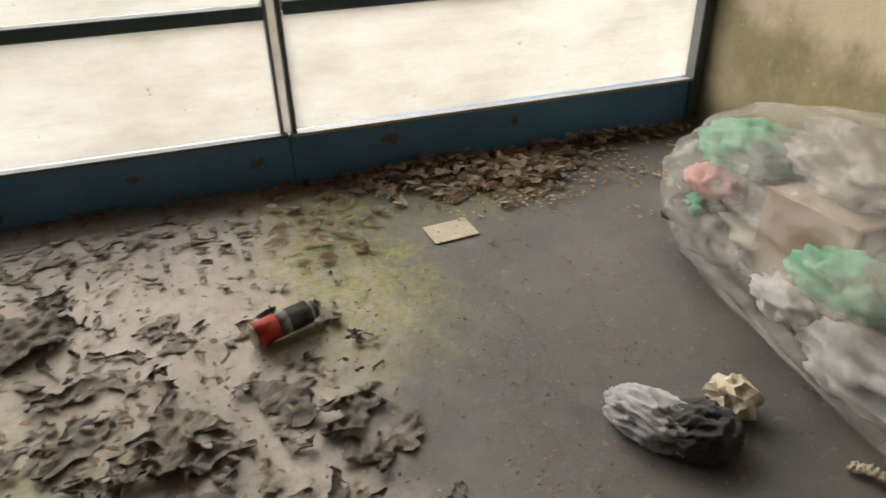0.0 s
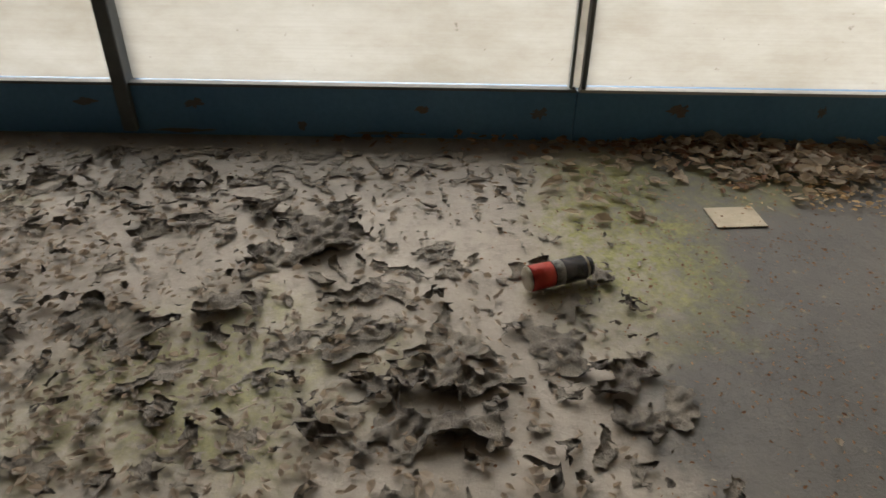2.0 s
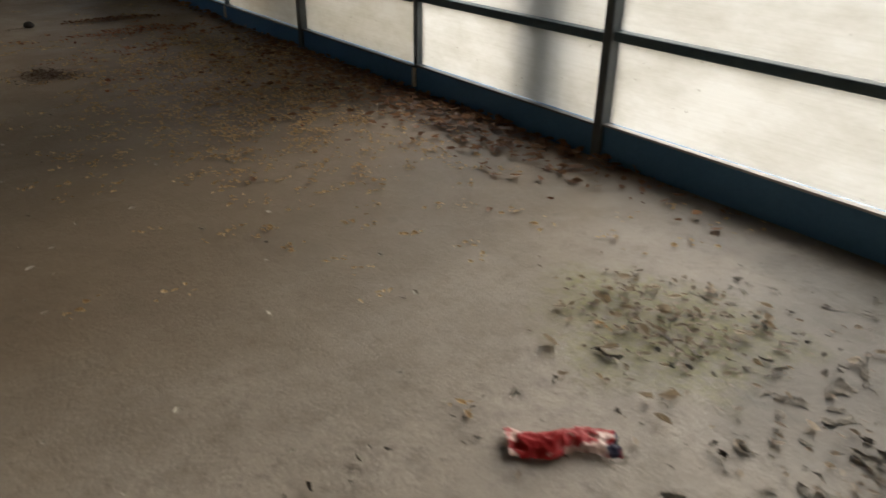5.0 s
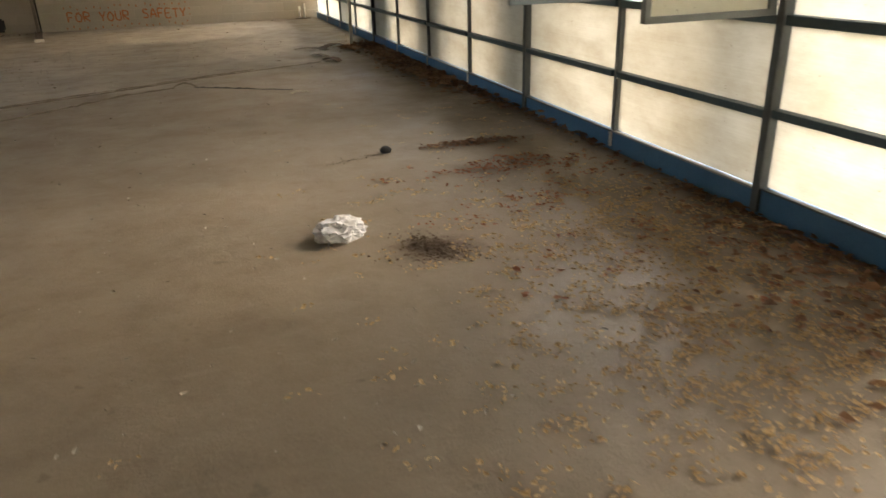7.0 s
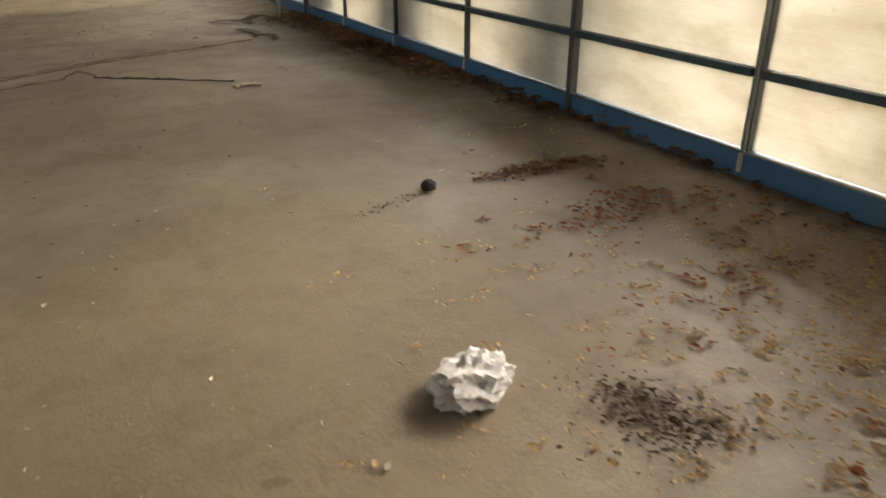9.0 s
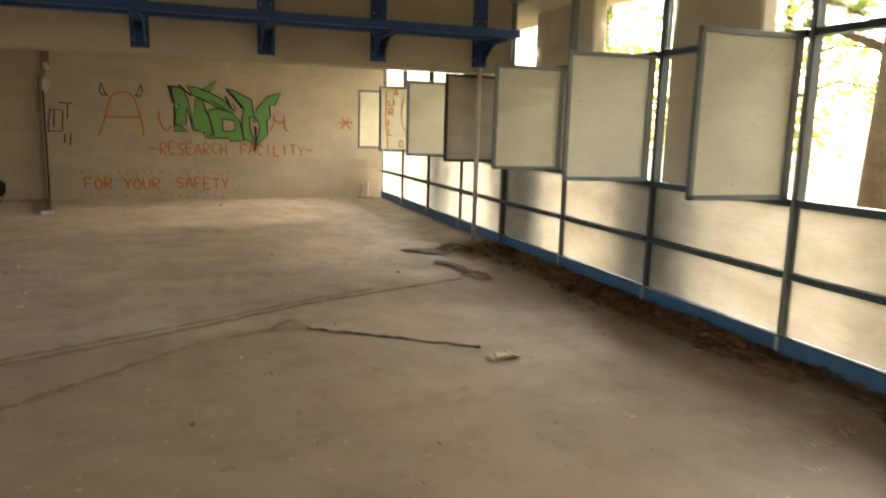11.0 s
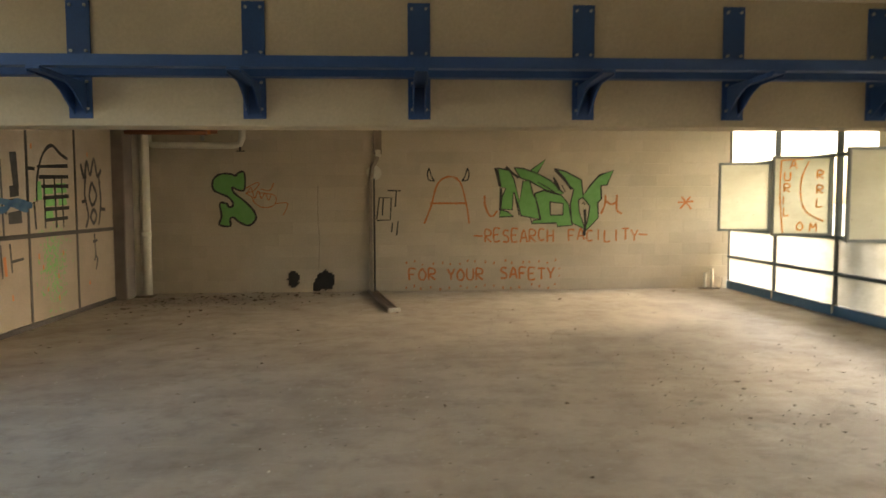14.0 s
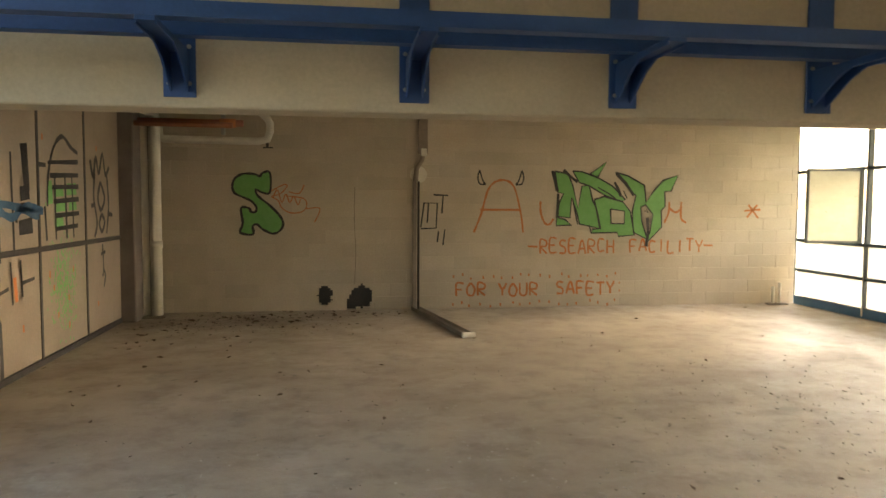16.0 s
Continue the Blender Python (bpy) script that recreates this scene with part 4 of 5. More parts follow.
# ---- peeling floor covering ----
def flake_material(name, thin, thick):
    """Curled paint film: dark where it stands up, dusty where it lies low."""
    m, t, p = nodes_of(name)
    rnd = t.nodes.new("ShaderNodeObjectInfo").outputs["Random"]
    film = mixc(t, noise_fac(t, 30, 6, 0.75), thin, thick)
    film = mixc(t, mth(t, "MULTIPLY", ramp(t, rnd, 0.4, 1.0), 0.5), film, (0.24, 0.215, 0.185))
    film = mixc(t, mth(t, "MULTIPLY", noise_fac(t, 70, 4, 0.7, 0.5, 0.7), 0.4), film, (0.25, 0.22, 0.18))
    s = t.nodes.new("ShaderNodeSeparateXYZ")
    t.links.new(t.nodes.new("ShaderNodeNewGeometry").outputs["Position"], s.inputs[0])
    level = mth(t, "ADD", s.outputs[2], mth(t, "MULTIPLY", noise_fac(t, 55, 4, 0.7, 0.2, 0.8), 0.008))
    dusty = mth(t, "SUBTRACT", 1.0, ramp(t, level, 0.007, 0.026))
    dust = mixc(t, noise_fac(t, 9, 6, 0.7), (0.23, 0.205, 0.17), (0.33, 0.3, 0.255))
    c = mixc(t, mth(t, "MULTIPLY", dusty, 0.85), film, dust)
    t.links.new(c, p.inputs["Base Color"])
    p.inputs["Roughness"].default_value = 0.75
    bump(t, p, noise_fac(t, 75, 5, 0.75, 0.2, 0.8), 0.8, 0.01)
    return m


FLAKE = flake_material("peeling_floor_paint", (0.095, 0.083, 0.072), (0.21, 0.185, 0.155))
PLATE = flake_material("thick_tarry_floor_paint", (0.066, 0.057, 0.049), (0.15, 0.13, 0.11))


def peel_layer():
    """Remnants of floor paint, ragged islands with curled-up rims."""
    step = 0.007
    xs, ys = np.arange(-2.75, -0.15, step), np.arange(1.05, 5.3, step)
    X, Y = np.meshgrid(xs, ys, indexing="ij")
    wx = X + 0.06 * (fbm(X * 7, Y * 7, 40, 3) - 0.5) * 2
    wy = Y + 0.06 * (fbm(X * 7, Y * 7, 50, 3) - 0.5) * 2
    coarse = fbm(wx * 12.5, wy * 9.5, 3, 4, 0.6)
    fine = fbm(wx * 31, wy * 27, 9, 3, 0.6)
    mix = np.clip((Y - 2.9 - 0.5 * (X + 1.2)) / 0.8, 0, 1)
    mix = np.maximum(mix, np.clip((X + 0.75) / 0.4, 0, 1) * 0.45)
    edge = 1.5 + 0.2 * np.clip((X + 0.9) / 0.7, 0, 1) + 0.16 * (fbm(X * 3, Y * 3, 21, 3) - 0.5)
    thr = np.clip((edge - Y) / 0.2, 0, 1) * 0.4
    far = 4.35 + 0.6 * (fbm(X * 2, Y * 2, 31, 3) - 0.5)
    thr = thr + np.clip((Y - far) / 0.5, 0, 1) * 0.2
    for cx, cy, r in ((-0.6, 2.15, 0.2), (-0.95, 3.2, 0.28), (-0.45, 4.3, 0.35), (-0.62, 1.62, 0.3), (-1.45, 1.75, 0.08), (-0.98, 2.72, 0.16), (-1.9, 4.6, 0.5)):
        thr = thr + 0.1 * np.exp(-((X - cx) ** 2 + (Y - cy) ** 2) / r ** 2)
    bumps = np.zeros_like(X)
    for cx, cy, rx, ry, a in ((-0.7, 2.86, 0.128, 0.101, 0), (-0.72, 2.37, 0.147, 0.092, 0), (-0.86, 2.48, 0.084, 0.211, 22), (-1.2, 2.84, 0.117, 0.178, 10), (-1.13, 2.61, 0.076, 0.11, 15), (-1.04, 2.28, 0.062, 0.108, 0), (-1.22, 2.21, 0.095, 0.074, 0), (-1.26, 2.01, 0.046, 0.14, 12), (-1.37, 2.1, 0.045, 0.077, 0), (-1.37, 1.95, 0.037, 0.07, 0), (-1.5, 1.92, 0.054, 0.167, 10), (-1.53, 2.19, 0.041, 0.077, 0), (-1.56, 2.04, 0.044, 0.091, 0), (-1.2, 1.73, 0.069, 0.077, 0), (-1.36, 1.61, 0.081, 0.067, 0), (-1.46, 1.59, 0.043, 0.106, -10), (-1.33, 1.83, 0.043, 0.061, 15), (-0.22, 2.96, 0.062, 0.133, 0), (-0.41, 3.08, 0.058, 0.085, 0), (-1.21, 2.38, 0.043, 0.058, 0), (-1.42, 1.5, 0.06, 0.062, -30), (-1.59, 1.81, 0.026, 0.066, 0), (-1.63, 3.33, 0.09, 0.08, 0), (-1.5, 3.05, 0.08, 0.06, 30)):
        ca, sa = math.cos(radians(a)), math.sin(radians(a))
        u, v = (wx - cx) * ca + (wy - cy) * sa, -(wx - cx) * sa + (wy - cy) * ca
        bumps = np.maximum(bumps, np.exp(-(u / rx) ** 2 - (v / ry) ** 2))
    plates = coarse - 0.73 - 0.08 * mix + np.clip(bumps - 0.1, 0, 1) * 0.4
    shards = fine - 0.64 + 0.09 * mix - 0.03 * np.clip(bumps * 2, 0, 1)
    d = np.maximum(plates, shards) + 0.07 * (fbm(X * 45, Y * 45, 77, 2) - 0.5) - thr
    inside = d > 0
    clump = np.clip(bumps * 3, 0, 1)
    tall = np.clip((fbm(X * 5, Y * 5, 61, 2) - 0.25) * 2.2, 0.3, 1.1) * (1 - 0.35 * mix)
    side = np.clip(3.2 * (fbm(X * 13 + 5, Y * 13, 64, 2) - 0.3), 0.05, 1.3)
    curl = np.exp(-np.clip(d, 0, 1) / 0.03)
    folds = 1 - np.abs(2 * fbm(X * 24 + 9 * wy, Y * 30 + 7 * wx, 91, 2) - 1) * 2.2
    body = np.clip(d / 0.05, 0, 1)
    Z = 0.002 + tall * (0.02 * curl * side + 0.012 * body * np.clip(folds, 0, 1)) + clump * (0.006 * body * np.clip(folds, 0, 1) + 0.005 * curl * side)
    keep = inside[:-1, :-1] | inside[1:, :-1] | inside[:-1, 1:] | inside[1:, 1:]
    used = np.zeros(X.shape, bool)
    for a in (0, 1):
        for b in (0, 1):
            used[a:a + keep.shape[0], b:b + keep.shape[1]] |= keep
    # verts just outside an island slide back onto its border
    gx, gy = np.gradient(d, step)
    g2 = gx * gx + gy * gy + 1e-6
    k = np.where(d < 0, -d / g2, 0)
    sx_, sy_ = np.clip(k * gx, -step, step), np.clip(k * gy, -step, step)
    PX, PY = X + sx_, Y + sy_
    idx = -np.ones(X.shape, int)
    idx[used] = np.arange(used.sum())
    V = np.stack([PX[used], PY[used], Z[used]], 1)
    i, j = np.nonzero(keep)
    F = np.stack([idx[i, j], idx[i + 1, j], idx[i + 1, j + 1], idx[i, j + 1]], 1)
    # islands: the largest become pieces of their own, the crumbs stay joined
    label = np.zeros(keep.shape, int)
    groups = []
    for a, b in zip(i.tolist(), j.tolist()):
        if label[a, b]:
            continue
        label[a, b] = len(groups) + 1
        todo, cells = [(a, b)], []
        while todo:
            p, q = todo.pop()
            cells.append((p, q))
            for u, v in ((p + 1, q), (p - 1, q), (p, q + 1), (p, q - 1)):
                if 0 <= u < keep.shape[0] and 0 <= v < keep.shape[1] and keep[u, v] and not label[u, v]:
                    label[u, v] = label[a, b]
                    todo.append((u, v))
        groups.append(cells)
    groups.sort(key=len, reverse=True)

    def piece(name, cells, material=FLAKE):
        c = np.array(cells)
        quad = np.stack([idx[c[:, 0], c[:, 1]], idx[c[:, 0] + 1, c[:, 1]], idx[c[:, 0] + 1, c[:, 1] + 1], idx[c[:, 0], c[:, 1] + 1]], 1)
        ids, inv = np.unique(quad, return_inverse=True)
        ob = new(name, sheet(name, V[ids].tolist(), inv.reshape(quad.shape).tolist(), material, True))
        ob.parent = bpy.data.objects["floor"]
        return ob

    for i, cells in enumerate(groups[:300]):
        piece("paint_flake", cells, PLATE if i < 45 else FLAKE)
    crumbs = piece("paint_crumbs", [c for g in groups[300:] if len(g) > 2 for c in g])
    tagged(crumbs, "dark crumbs of peeling floor paint", kind="stuff")


peel_layer()
SCURF = leaf_material("curled_paint_shards", (0.24, 0.195, 0.15), (0.43, 0.36, 0.285))

# ---- dead leaves ----
DEADLEAF = leaf_material("dead_brown_leaves", (0.16, 0.085, 0.048), (0.34, 0.2, 0.115))
PALELEAF = leaf_material("pale_dry_leaves", (0.3, 0.235, 0.155), (0.52, 0.43, 0.32))
REDLEAF = leaf_material("red_brown_leaves", (0.2, 0.075, 0.04), (0.42, 0.2, 0.11))
SHRED = leaf_material("orange_leaf_shreds", (0.5, 0.34, 0.17), (0.64, 0.48, 0.28))

CHIPS = plain("pale_plaster", (0.5, 0.46, 0.39), (0.4, 0.36, 0.3), 8, 0.9)
HEAP = plain("dark_dirt", (0.11, 0.075, 0.05), (0.16, 0.115, 0.075), 20, 0.95, 0, 90, 0.6, 0.008)


def litter(name, spots, material, label, seed, size=(0.025, 0.06), height=0.05, clump=1):
    """Curled leaves strewn round spots (x, y, spread x, spread y, count)."""
    rng = np.random.default_rng(seed)
    vs, fs = [], []
    for x, y, sx_, sy_, count in spots:
        for k in range(count):
            if k % clump == 0:
                a, b = rng.normal(0, 1, 2)
            px, py = x + a * sx_, y + b * sy_
            if clump > 1:
                px, py = px + rng.normal(0, 0.035), py + rng.normal(0, 0.022)
            if px > -0.04:
                px = -0.04 - abs(rng.normal(0, sx_ * 0.4))
            lay = height * math.exp(-(a * a + b * b) / 1.6) * rng.uniform(0, 1)
            s = rng.uniform(*size)
            yaw, tilt = rng.uniform(0, 6.28), rng.normal(0, 0.35)
            m = Matrix.Translation((px, py, 0.004 + lay + s * abs(math.sin(tilt)) * 0.6)) @ Matrix.Rotation(yaw, 4, "Z") @ Matrix.Rotation(tilt, 4, "X")
            c = rng.uniform(0.1, 0.5) * s
            w = rng.uniform(0.35, 0.6) * s
            q = rng.uniform(0.55, 1.3, 9)
            outline = ((-s * q[0], 0, c * 0.6), (-s * 0.4, -w * q[1], c * q[2]), (s * 0.4, -w * q[3], c * 0.7 * q[4]), (s * q[5], 0, c * (q[6] - 0.5)), (s * 0.35, w * q[7], c * q[4]), (-s * 0.45, w * q[8], c * q[6]))
            n = len(vs)
            vs.append(m @ Vector((0, 0, 0)))
            vs += [m @ Vector(o) for o in outline]
            fs += [(n, n + 1 + q, n + 1 + (q + 1) % 6) for q in range(6)]
    ob = new(name, sheet(name, vs, fs, material))
    return tagged(ob, label, "leaves", kind="stuff")


litter("paint_shards", [(-1.45, 3.55, 0.5, 0.4, 2600), (-0.85, 3.75, 0.36, 0.42, 1500), (-1.95, 4.05, 0.4, 0.3, 900), (-1.2, 2.9, 0.45, 0.3, 700), (-1.7, 2.7, 0.35, 0.4, 900), (-1.3, 2.0, 0.25, 0.28, 260), (-0.4, 2.3, 0.2, 0.4, 260), (-1.06, 5.23, 0.17, 0.17, 300), (-1.9, 2.1, 0.35, 0.25, 300)], SCURF, "curled shards of peeled floor paint", 14, (0.005, 0.019), 0.01)
litter("dead_leaves", [(-0.14, 0.98, 0.1, 0.22, 420), (-0.26, 0.72, 0.1, 0.16, 330), (-0.1, 0.3, 0.05, 0.3, 210)], PALELEAF, "pale crumpled dead leaves heaped along the kick board", 1, (0.008, 0.034), 0.05)
litter("dead_leaves", [(-0.12, 1.05, 0.08, 0.3, 180), (-0.22, 0.7, 0.1, 0.2, 140), (-0.08, 0.25, 0.04, 0.25, 90), (-0.1, 1.9, 0.04, 0.4, 70)], DEADLEAF, "brown leaf scraps among the pale heap", 21, (0.007, 0.028), 0.045)
litter("floor_crumbs", [(-1.0, 0.9, 0.5, 0.45, 1300), (-1.5, 1.1, 0.4, 0.4, 600), (-0.7, 1.3, 0.3, 0.3, 500)], DEADLEAF, "brown crumbs sprinkled on the grey floor covering", 22, (0.002, 0.007), 0.002, 3)
litter("dead_leaves", [(-0.3, 1.45, 0.12, 0.12, 45), (-0.45, 1.55, 0.1, 0.14, 30), (-1.05, 5.25, 0.2, 0.2, 60), (-0.75, 4.1, 0.4, 0.4, 60)], PALELEAF, "olive dry leaf scraps on damp floor", 2, (0.01, 0.035), 0.02)
litter("dead_leaves", [(-0.22, 7.2, 0.16, 0.5, 520), (-0.3, 8.3, 0.22, 0.6, 420), (-0.6, 8.2, 0.35, 0.8, 70), (-0.2, 9.6, 0.12, 0.8, 260), (-0.14, 6.3, 0.08, 0.4, 60)], DEADLEAF, "dark red-brown dead leaves along the windows", 3, (0.012, 0.04), 0.045)
litter("dead_leaves", [(-0.95, 11.1, 0.34, 0.12, 420), (-1.0, 10.35, 0.2, 0.12, 70), (-1.4, 10.25, 0.25, 0.1, 60), (-0.5, 10.9, 0.25, 0.3, 90), (-0.5, 9.3, 0.3, 0.4, 140), (-1.1, 9.2, 0.5, 0.6, 70)], REDLEAF, "scattered red-brown dead leaves on dusty concrete", 4, (0.008, 0.024), 0.02, 5)
litter("dead_leaves", [(-0.22, 15.2, 0.13, 0.7, 650), (-0.26, 16.4, 0.15, 0.6, 650), (-0.22, 17.6, 0.13, 0.7, 420), (-0.3, 18.7, 0.2, 0.4, 380), (-0.12, 13.6, 0.07, 0.7, 160), (-0.1, 12.3, 0.05, 0.7, 60)], DEADLEAF, "thick drift of brown dead leaves under the windows", 5, (0.02, 0.055), 0.07)
litter("dead_leaves", [(-0.98, 11.83, 0.17, 0.05, 260), (-0.7, 11.8, 0.12, 0.06, 60)], DEADLEAF, "damp clump of dark brown leaves on concrete", 15, (0.01, 0.028), 0.025)
litter("leaf_shreds", [(-1.1, 8.4, 0.55, 0.9, 5600), (-0.7, 9.6, 0.4, 0.6, 2400), (-1.6, 10.2, 0.6, 0.7, 500), (-0.8, 12.5, 0.5, 0.8, 250), (-1.6, 6.8, 0.7, 0.8, 200), (-0.4, 0.6, 0.12, 0.35, 300)], SHRED, "tan leaf shreds strewn over the floor", 6, (0.006, 0.017), 0.006, 6)
litter("floor_chips", [(-5.5, 20.5, 2.5, 2.5, 160), (-9.2, 24.5, 0.9, 0.45, 420), (-4.0, 13.5, 2.0, 2.0, 120), (-5.5, 17.5, 2.0, 1.5, 90)], HEAP, "sparse dark crumbs on the floor", 7, (0.004, 0.016), 0.004)
litter("dead_leaves", [(-6.0, 21.0, 2.6, 2.2, 60), (-8.8, 24.2, 0.9, 0.6, 70), (-9.6, 22.5, 0.6, 1.0, 14)], HEAP, "few dark dead leaves on the dusty floor", 23, (0.012, 0.04), 0.008)
litter("floor_chips", [(-8.9, 24.8, 0.7, 0.25, 70), (-9.9, 23.8, 0.3, 0.6, 25), (-7.6, 25.2, 0.6, 0.15, 25)], HEAP, "dark crumbs swept against the block wall", 16, (0.012, 0.05), 0.01)
litter("floor_chips", [(-4.8, 18.8, 2.4, 1.6, 1700), (-8.5, 23.8, 1.2, 0.8, 200), (-7.5, 18.0, 1.5, 1.0, 90), (-4.0, 14.0, 1.5, 1.5, 300), (-3.0, 8.0, 1.0, 2.0, 300)], CHIPS, "pale plaster chips strewn over the dusty floor", 10, (0.006, 0.019), 0.003)


# ---- loose things ----
def lump(rx, ry, rz, seed, amp=0.25, freq=3.0, sub=4, ridge=True, fold=1.0):
    """A crumpled body resting on z = 0."""
    bm = bmesh.new()
    bmesh.ops.create_icosphere(bm, subdivisions=sub, radius=1)
    off = Vector((seed * 7.1, seed * 3.3, seed))
    for v in bm.verts:
        q = Vector((v.co.x, v.co.y * fold, v.co.z * fold)) * freq + off
        n = noise.fractal(q, 1.0, 2.0, 4)
        if ridge:
            n = 0.6 - 1.6 * abs(n) + 0.4 * (0.5 - abs(noise.noise(q * 2.3)))
        v.co = v.co * (1 + amp * n)
        v.co = Vector((v.co.x * rx, v.co.y * ry, max(v.co.z, -0.75) * rz))
    low = min(v.co.z for v in bm.verts)
    for v in bm.verts:
        v.co.z -= low
    return bm


PAPERWHITE = plain("white_tissue", (0.88, 0.89, 0.93), (0.8, 0.81, 0.85), 14, 0.8)
CLOTHGREY = plain("grey_cloth", (0.5, 0.5, 0.52), (0.33, 0.33, 0.34), 14, 0.9, 0, 150)
BLACKCLOTH = plain("black_ribbed_cloth", (0.045, 0.045, 0.047), (0.085, 0.083, 0.08), 40, 0.8, 0, 120, 0.6, 0.006)
FOAM = plain("cream_foam", (0.68, 0.62, 0.47), (0.6, 0.53, 0.38), 14, 0.9)
BLACKLUMP = plain("black_rag", (0.02, 0.02, 0.02), (0.035, 0.033, 0.03), 20, 0.8)
CARD = plain("cream_card", (0.56, 0.5, 0.38), (0.47, 0.41, 0.3), 14, 0.7, 0, 60)
CANRED = plain("red_can_paint", (0.5, 0.045, 0.03), (0.4, 0.03, 0.02), 20, 0.35, 0.2)
CANBLACK = plain("black_can_paint", (0.03, 0.03, 0.04), (0.07, 0.07, 0.085), 20, 0.18, 0.3)
CANGREY = plain("worn_can_print", (0.06, 0.06, 0.065), (0.4, 0.39, 0.37), 60, 0.3, 0.2)
TIN = plain("scuffed_tin", (0.5, 0.48, 0.42), (0.34, 0.3, 0.22), 30, 0.35, 0.9)


def spray_can():
    c = thing("spray_can", 0, 0, 0, "red and black aerosol can lying on its side", "spray can")
    r = 0.035

    def ring(x0, x1, ra, rb):
        return tube(bmesh.new(), [(x0, 0, r + 0.004), ((x0 + x1) / 2, 0, r + 0.004), (x1, 0, r + 0.004)], ra, 24, rb)

    c.matrix_world = pose(-0.925, 1.6, 0.002, 0, 0, 111)
    part("base", ring(0.192, 0.197, r, r * 0.9), TIN, c, "dull metal base rim", True)
    body = part("body", ring(0.03, 0.191, r, r), CANBLACK, c, "black printed body", True)
    part("red_band", ring(0.125, 0.19, r * 1.006, r * 1.006), CANRED, body, "red printed band", True)
    part("shoulder", ring(0.02, 0.0295, r * 0.86, r), TIN, c, "", True)
    part("cap", ring(0.005, 0.0195, r * 0.72, r * 0.8), CANBLACK, c, "", True)
    part("label_print", tube(bmesh.new(), [(0.095, 0.0, r + 0.004), (0.122, 0.0, r + 0.004)], r * 1.004, 24), CANGREY, body, "worn pale print", True)
    return c


spray_can()


def card():
    bm = boxed(-0.08, 0.08, -0.06, 0.06, 0, 0.004, 0.001)
    solid("cream_card", bm, CARD, "cream cardboard square lying on grey floor", "card", "", at=(-0.59, 1.09, 0.002), rz=95)


card()
solid("crumpled_tissue", lump(0.12, 0.09, 0.06, 3, 0.55, 1.6, 4), PAPERWHITE, "crumpled white tissue paper on the dusty floor", "tissue", "", False, (-2.36, 10.16, 0), 20)
solid("dark_rag", lump(0.037, 0.033, 0.028, 5, 0.4, 2.0), BLACKLUMP, "small black rag lump on the floor", "rag", "", True, (-1.68, 11.84, 0))
litter("loose_dirt", [(-1.95, 9.85, 0.07, 0.1, 420), (-1.85, 9.68, 0.1, 0.05, 120), (-2.05, 9.75, 0.14, 0.1, 80)], HEAP, "low spread of dark brown dirt crumbs", 8, (0.004, 0.013), 0.014)
litter("loose_dirt", [(-1.8, 11.78, 0.06, 0.015, 40), (-1.95, 11.72, 0.07, 0.015, 40), (-2.1, 11.66, 0.06, 0.015, 25)], HEAP, "thin trail of dark dirt", 9, (0.004, 0.01), 0.003)


def garment():
    g = thing("crumpled_garment", -1.6, 0.95, 0, "crumpled grey and black striped cloth on the floor", "cloth", rz=30)
    part("grey_sleeve", lump(0.105, 0.065, 0.045, 11, 0.35, 1.3, 5, True, 2.4), CLOTHGREY, g, "pale grey cloth", True)
    ob = part("ribbed_cuff", lump(0.085, 0.075, 0.045, 14, 0.28, 1.0, 5, True, 2.6), BLACKCLOTH, g, "black ribbed cloth", True)
    ob.matrix_local = pose(-0.09, -0.03, 0.001, 0, 0, 40)
    return g


garment()
solid("foam_scrap", lump(0.05, 0.04, 0.04, 17, 0.7, 1.4, 3), FOAM, "broken piece of cream foam", "foam", "", False, (-1.6, 0.74, 0), 15)


def plastic_film():
    m, t, p = nodes_of("clear_plastic_film")
    p.inputs["Base Color"].default_value = (0.85, 0.84, 0.8, 1)
    p.inputs["Roughness"].default_value = 0.22
    clear = t.nodes.new("ShaderNodeBsdfTransparent")
    clear.inputs[0].default_value = (0.97, 0.97, 0.95, 1)
    mx = t.nodes.new("ShaderNodeMixShader")
    f = noise_fac(t, 7, 6, 0.65, 0.35, 0.7, None, (1, 1, 2.5))
    t.links.new(mth(t, "ADD", mth(t, "MULTIPLY", f, 0.3), 0.05), mx.inputs[0])
    t.links.new(clear.outputs[0], mx.inputs[1])
    t.links.new(p.outputs[0], mx.inputs[2])
    t.links.new(mx.outputs[0], t.nodes["Material Output"].inputs["Surface"])
    bump(t, p, noise_fac(t, 14, 6, 0.7, 0.2, 0.8, None, (1, 1, 3)), 0.7, 0.02)
    return m


FILM = plastic_film()
BAGGREEN = plain("green_packaging", (0.03, 0.3, 0.13), (0.1, 0.42, 0.25), 9, 0.5)
BAGRED = plain("faded_red_packaging", (0.5, 0.12, 0.1), (0.55, 0.3, 0.27), 9, 0.5)
BOARD = plain("brown_cardboard", (0.23, 0.16, 0.1), (0.16, 0.11, 0.07), 6, 0.8)
BAGGREY = plain("grey_packing", (0.26, 0.24, 0.21), (0.17, 0.155, 0.135), 10, 0.6)
BLACKBAG = plain("dark_bin_liner", (0.02, 0.018, 0.016), (0.04, 0.034, 0.028), 12, 0.6)


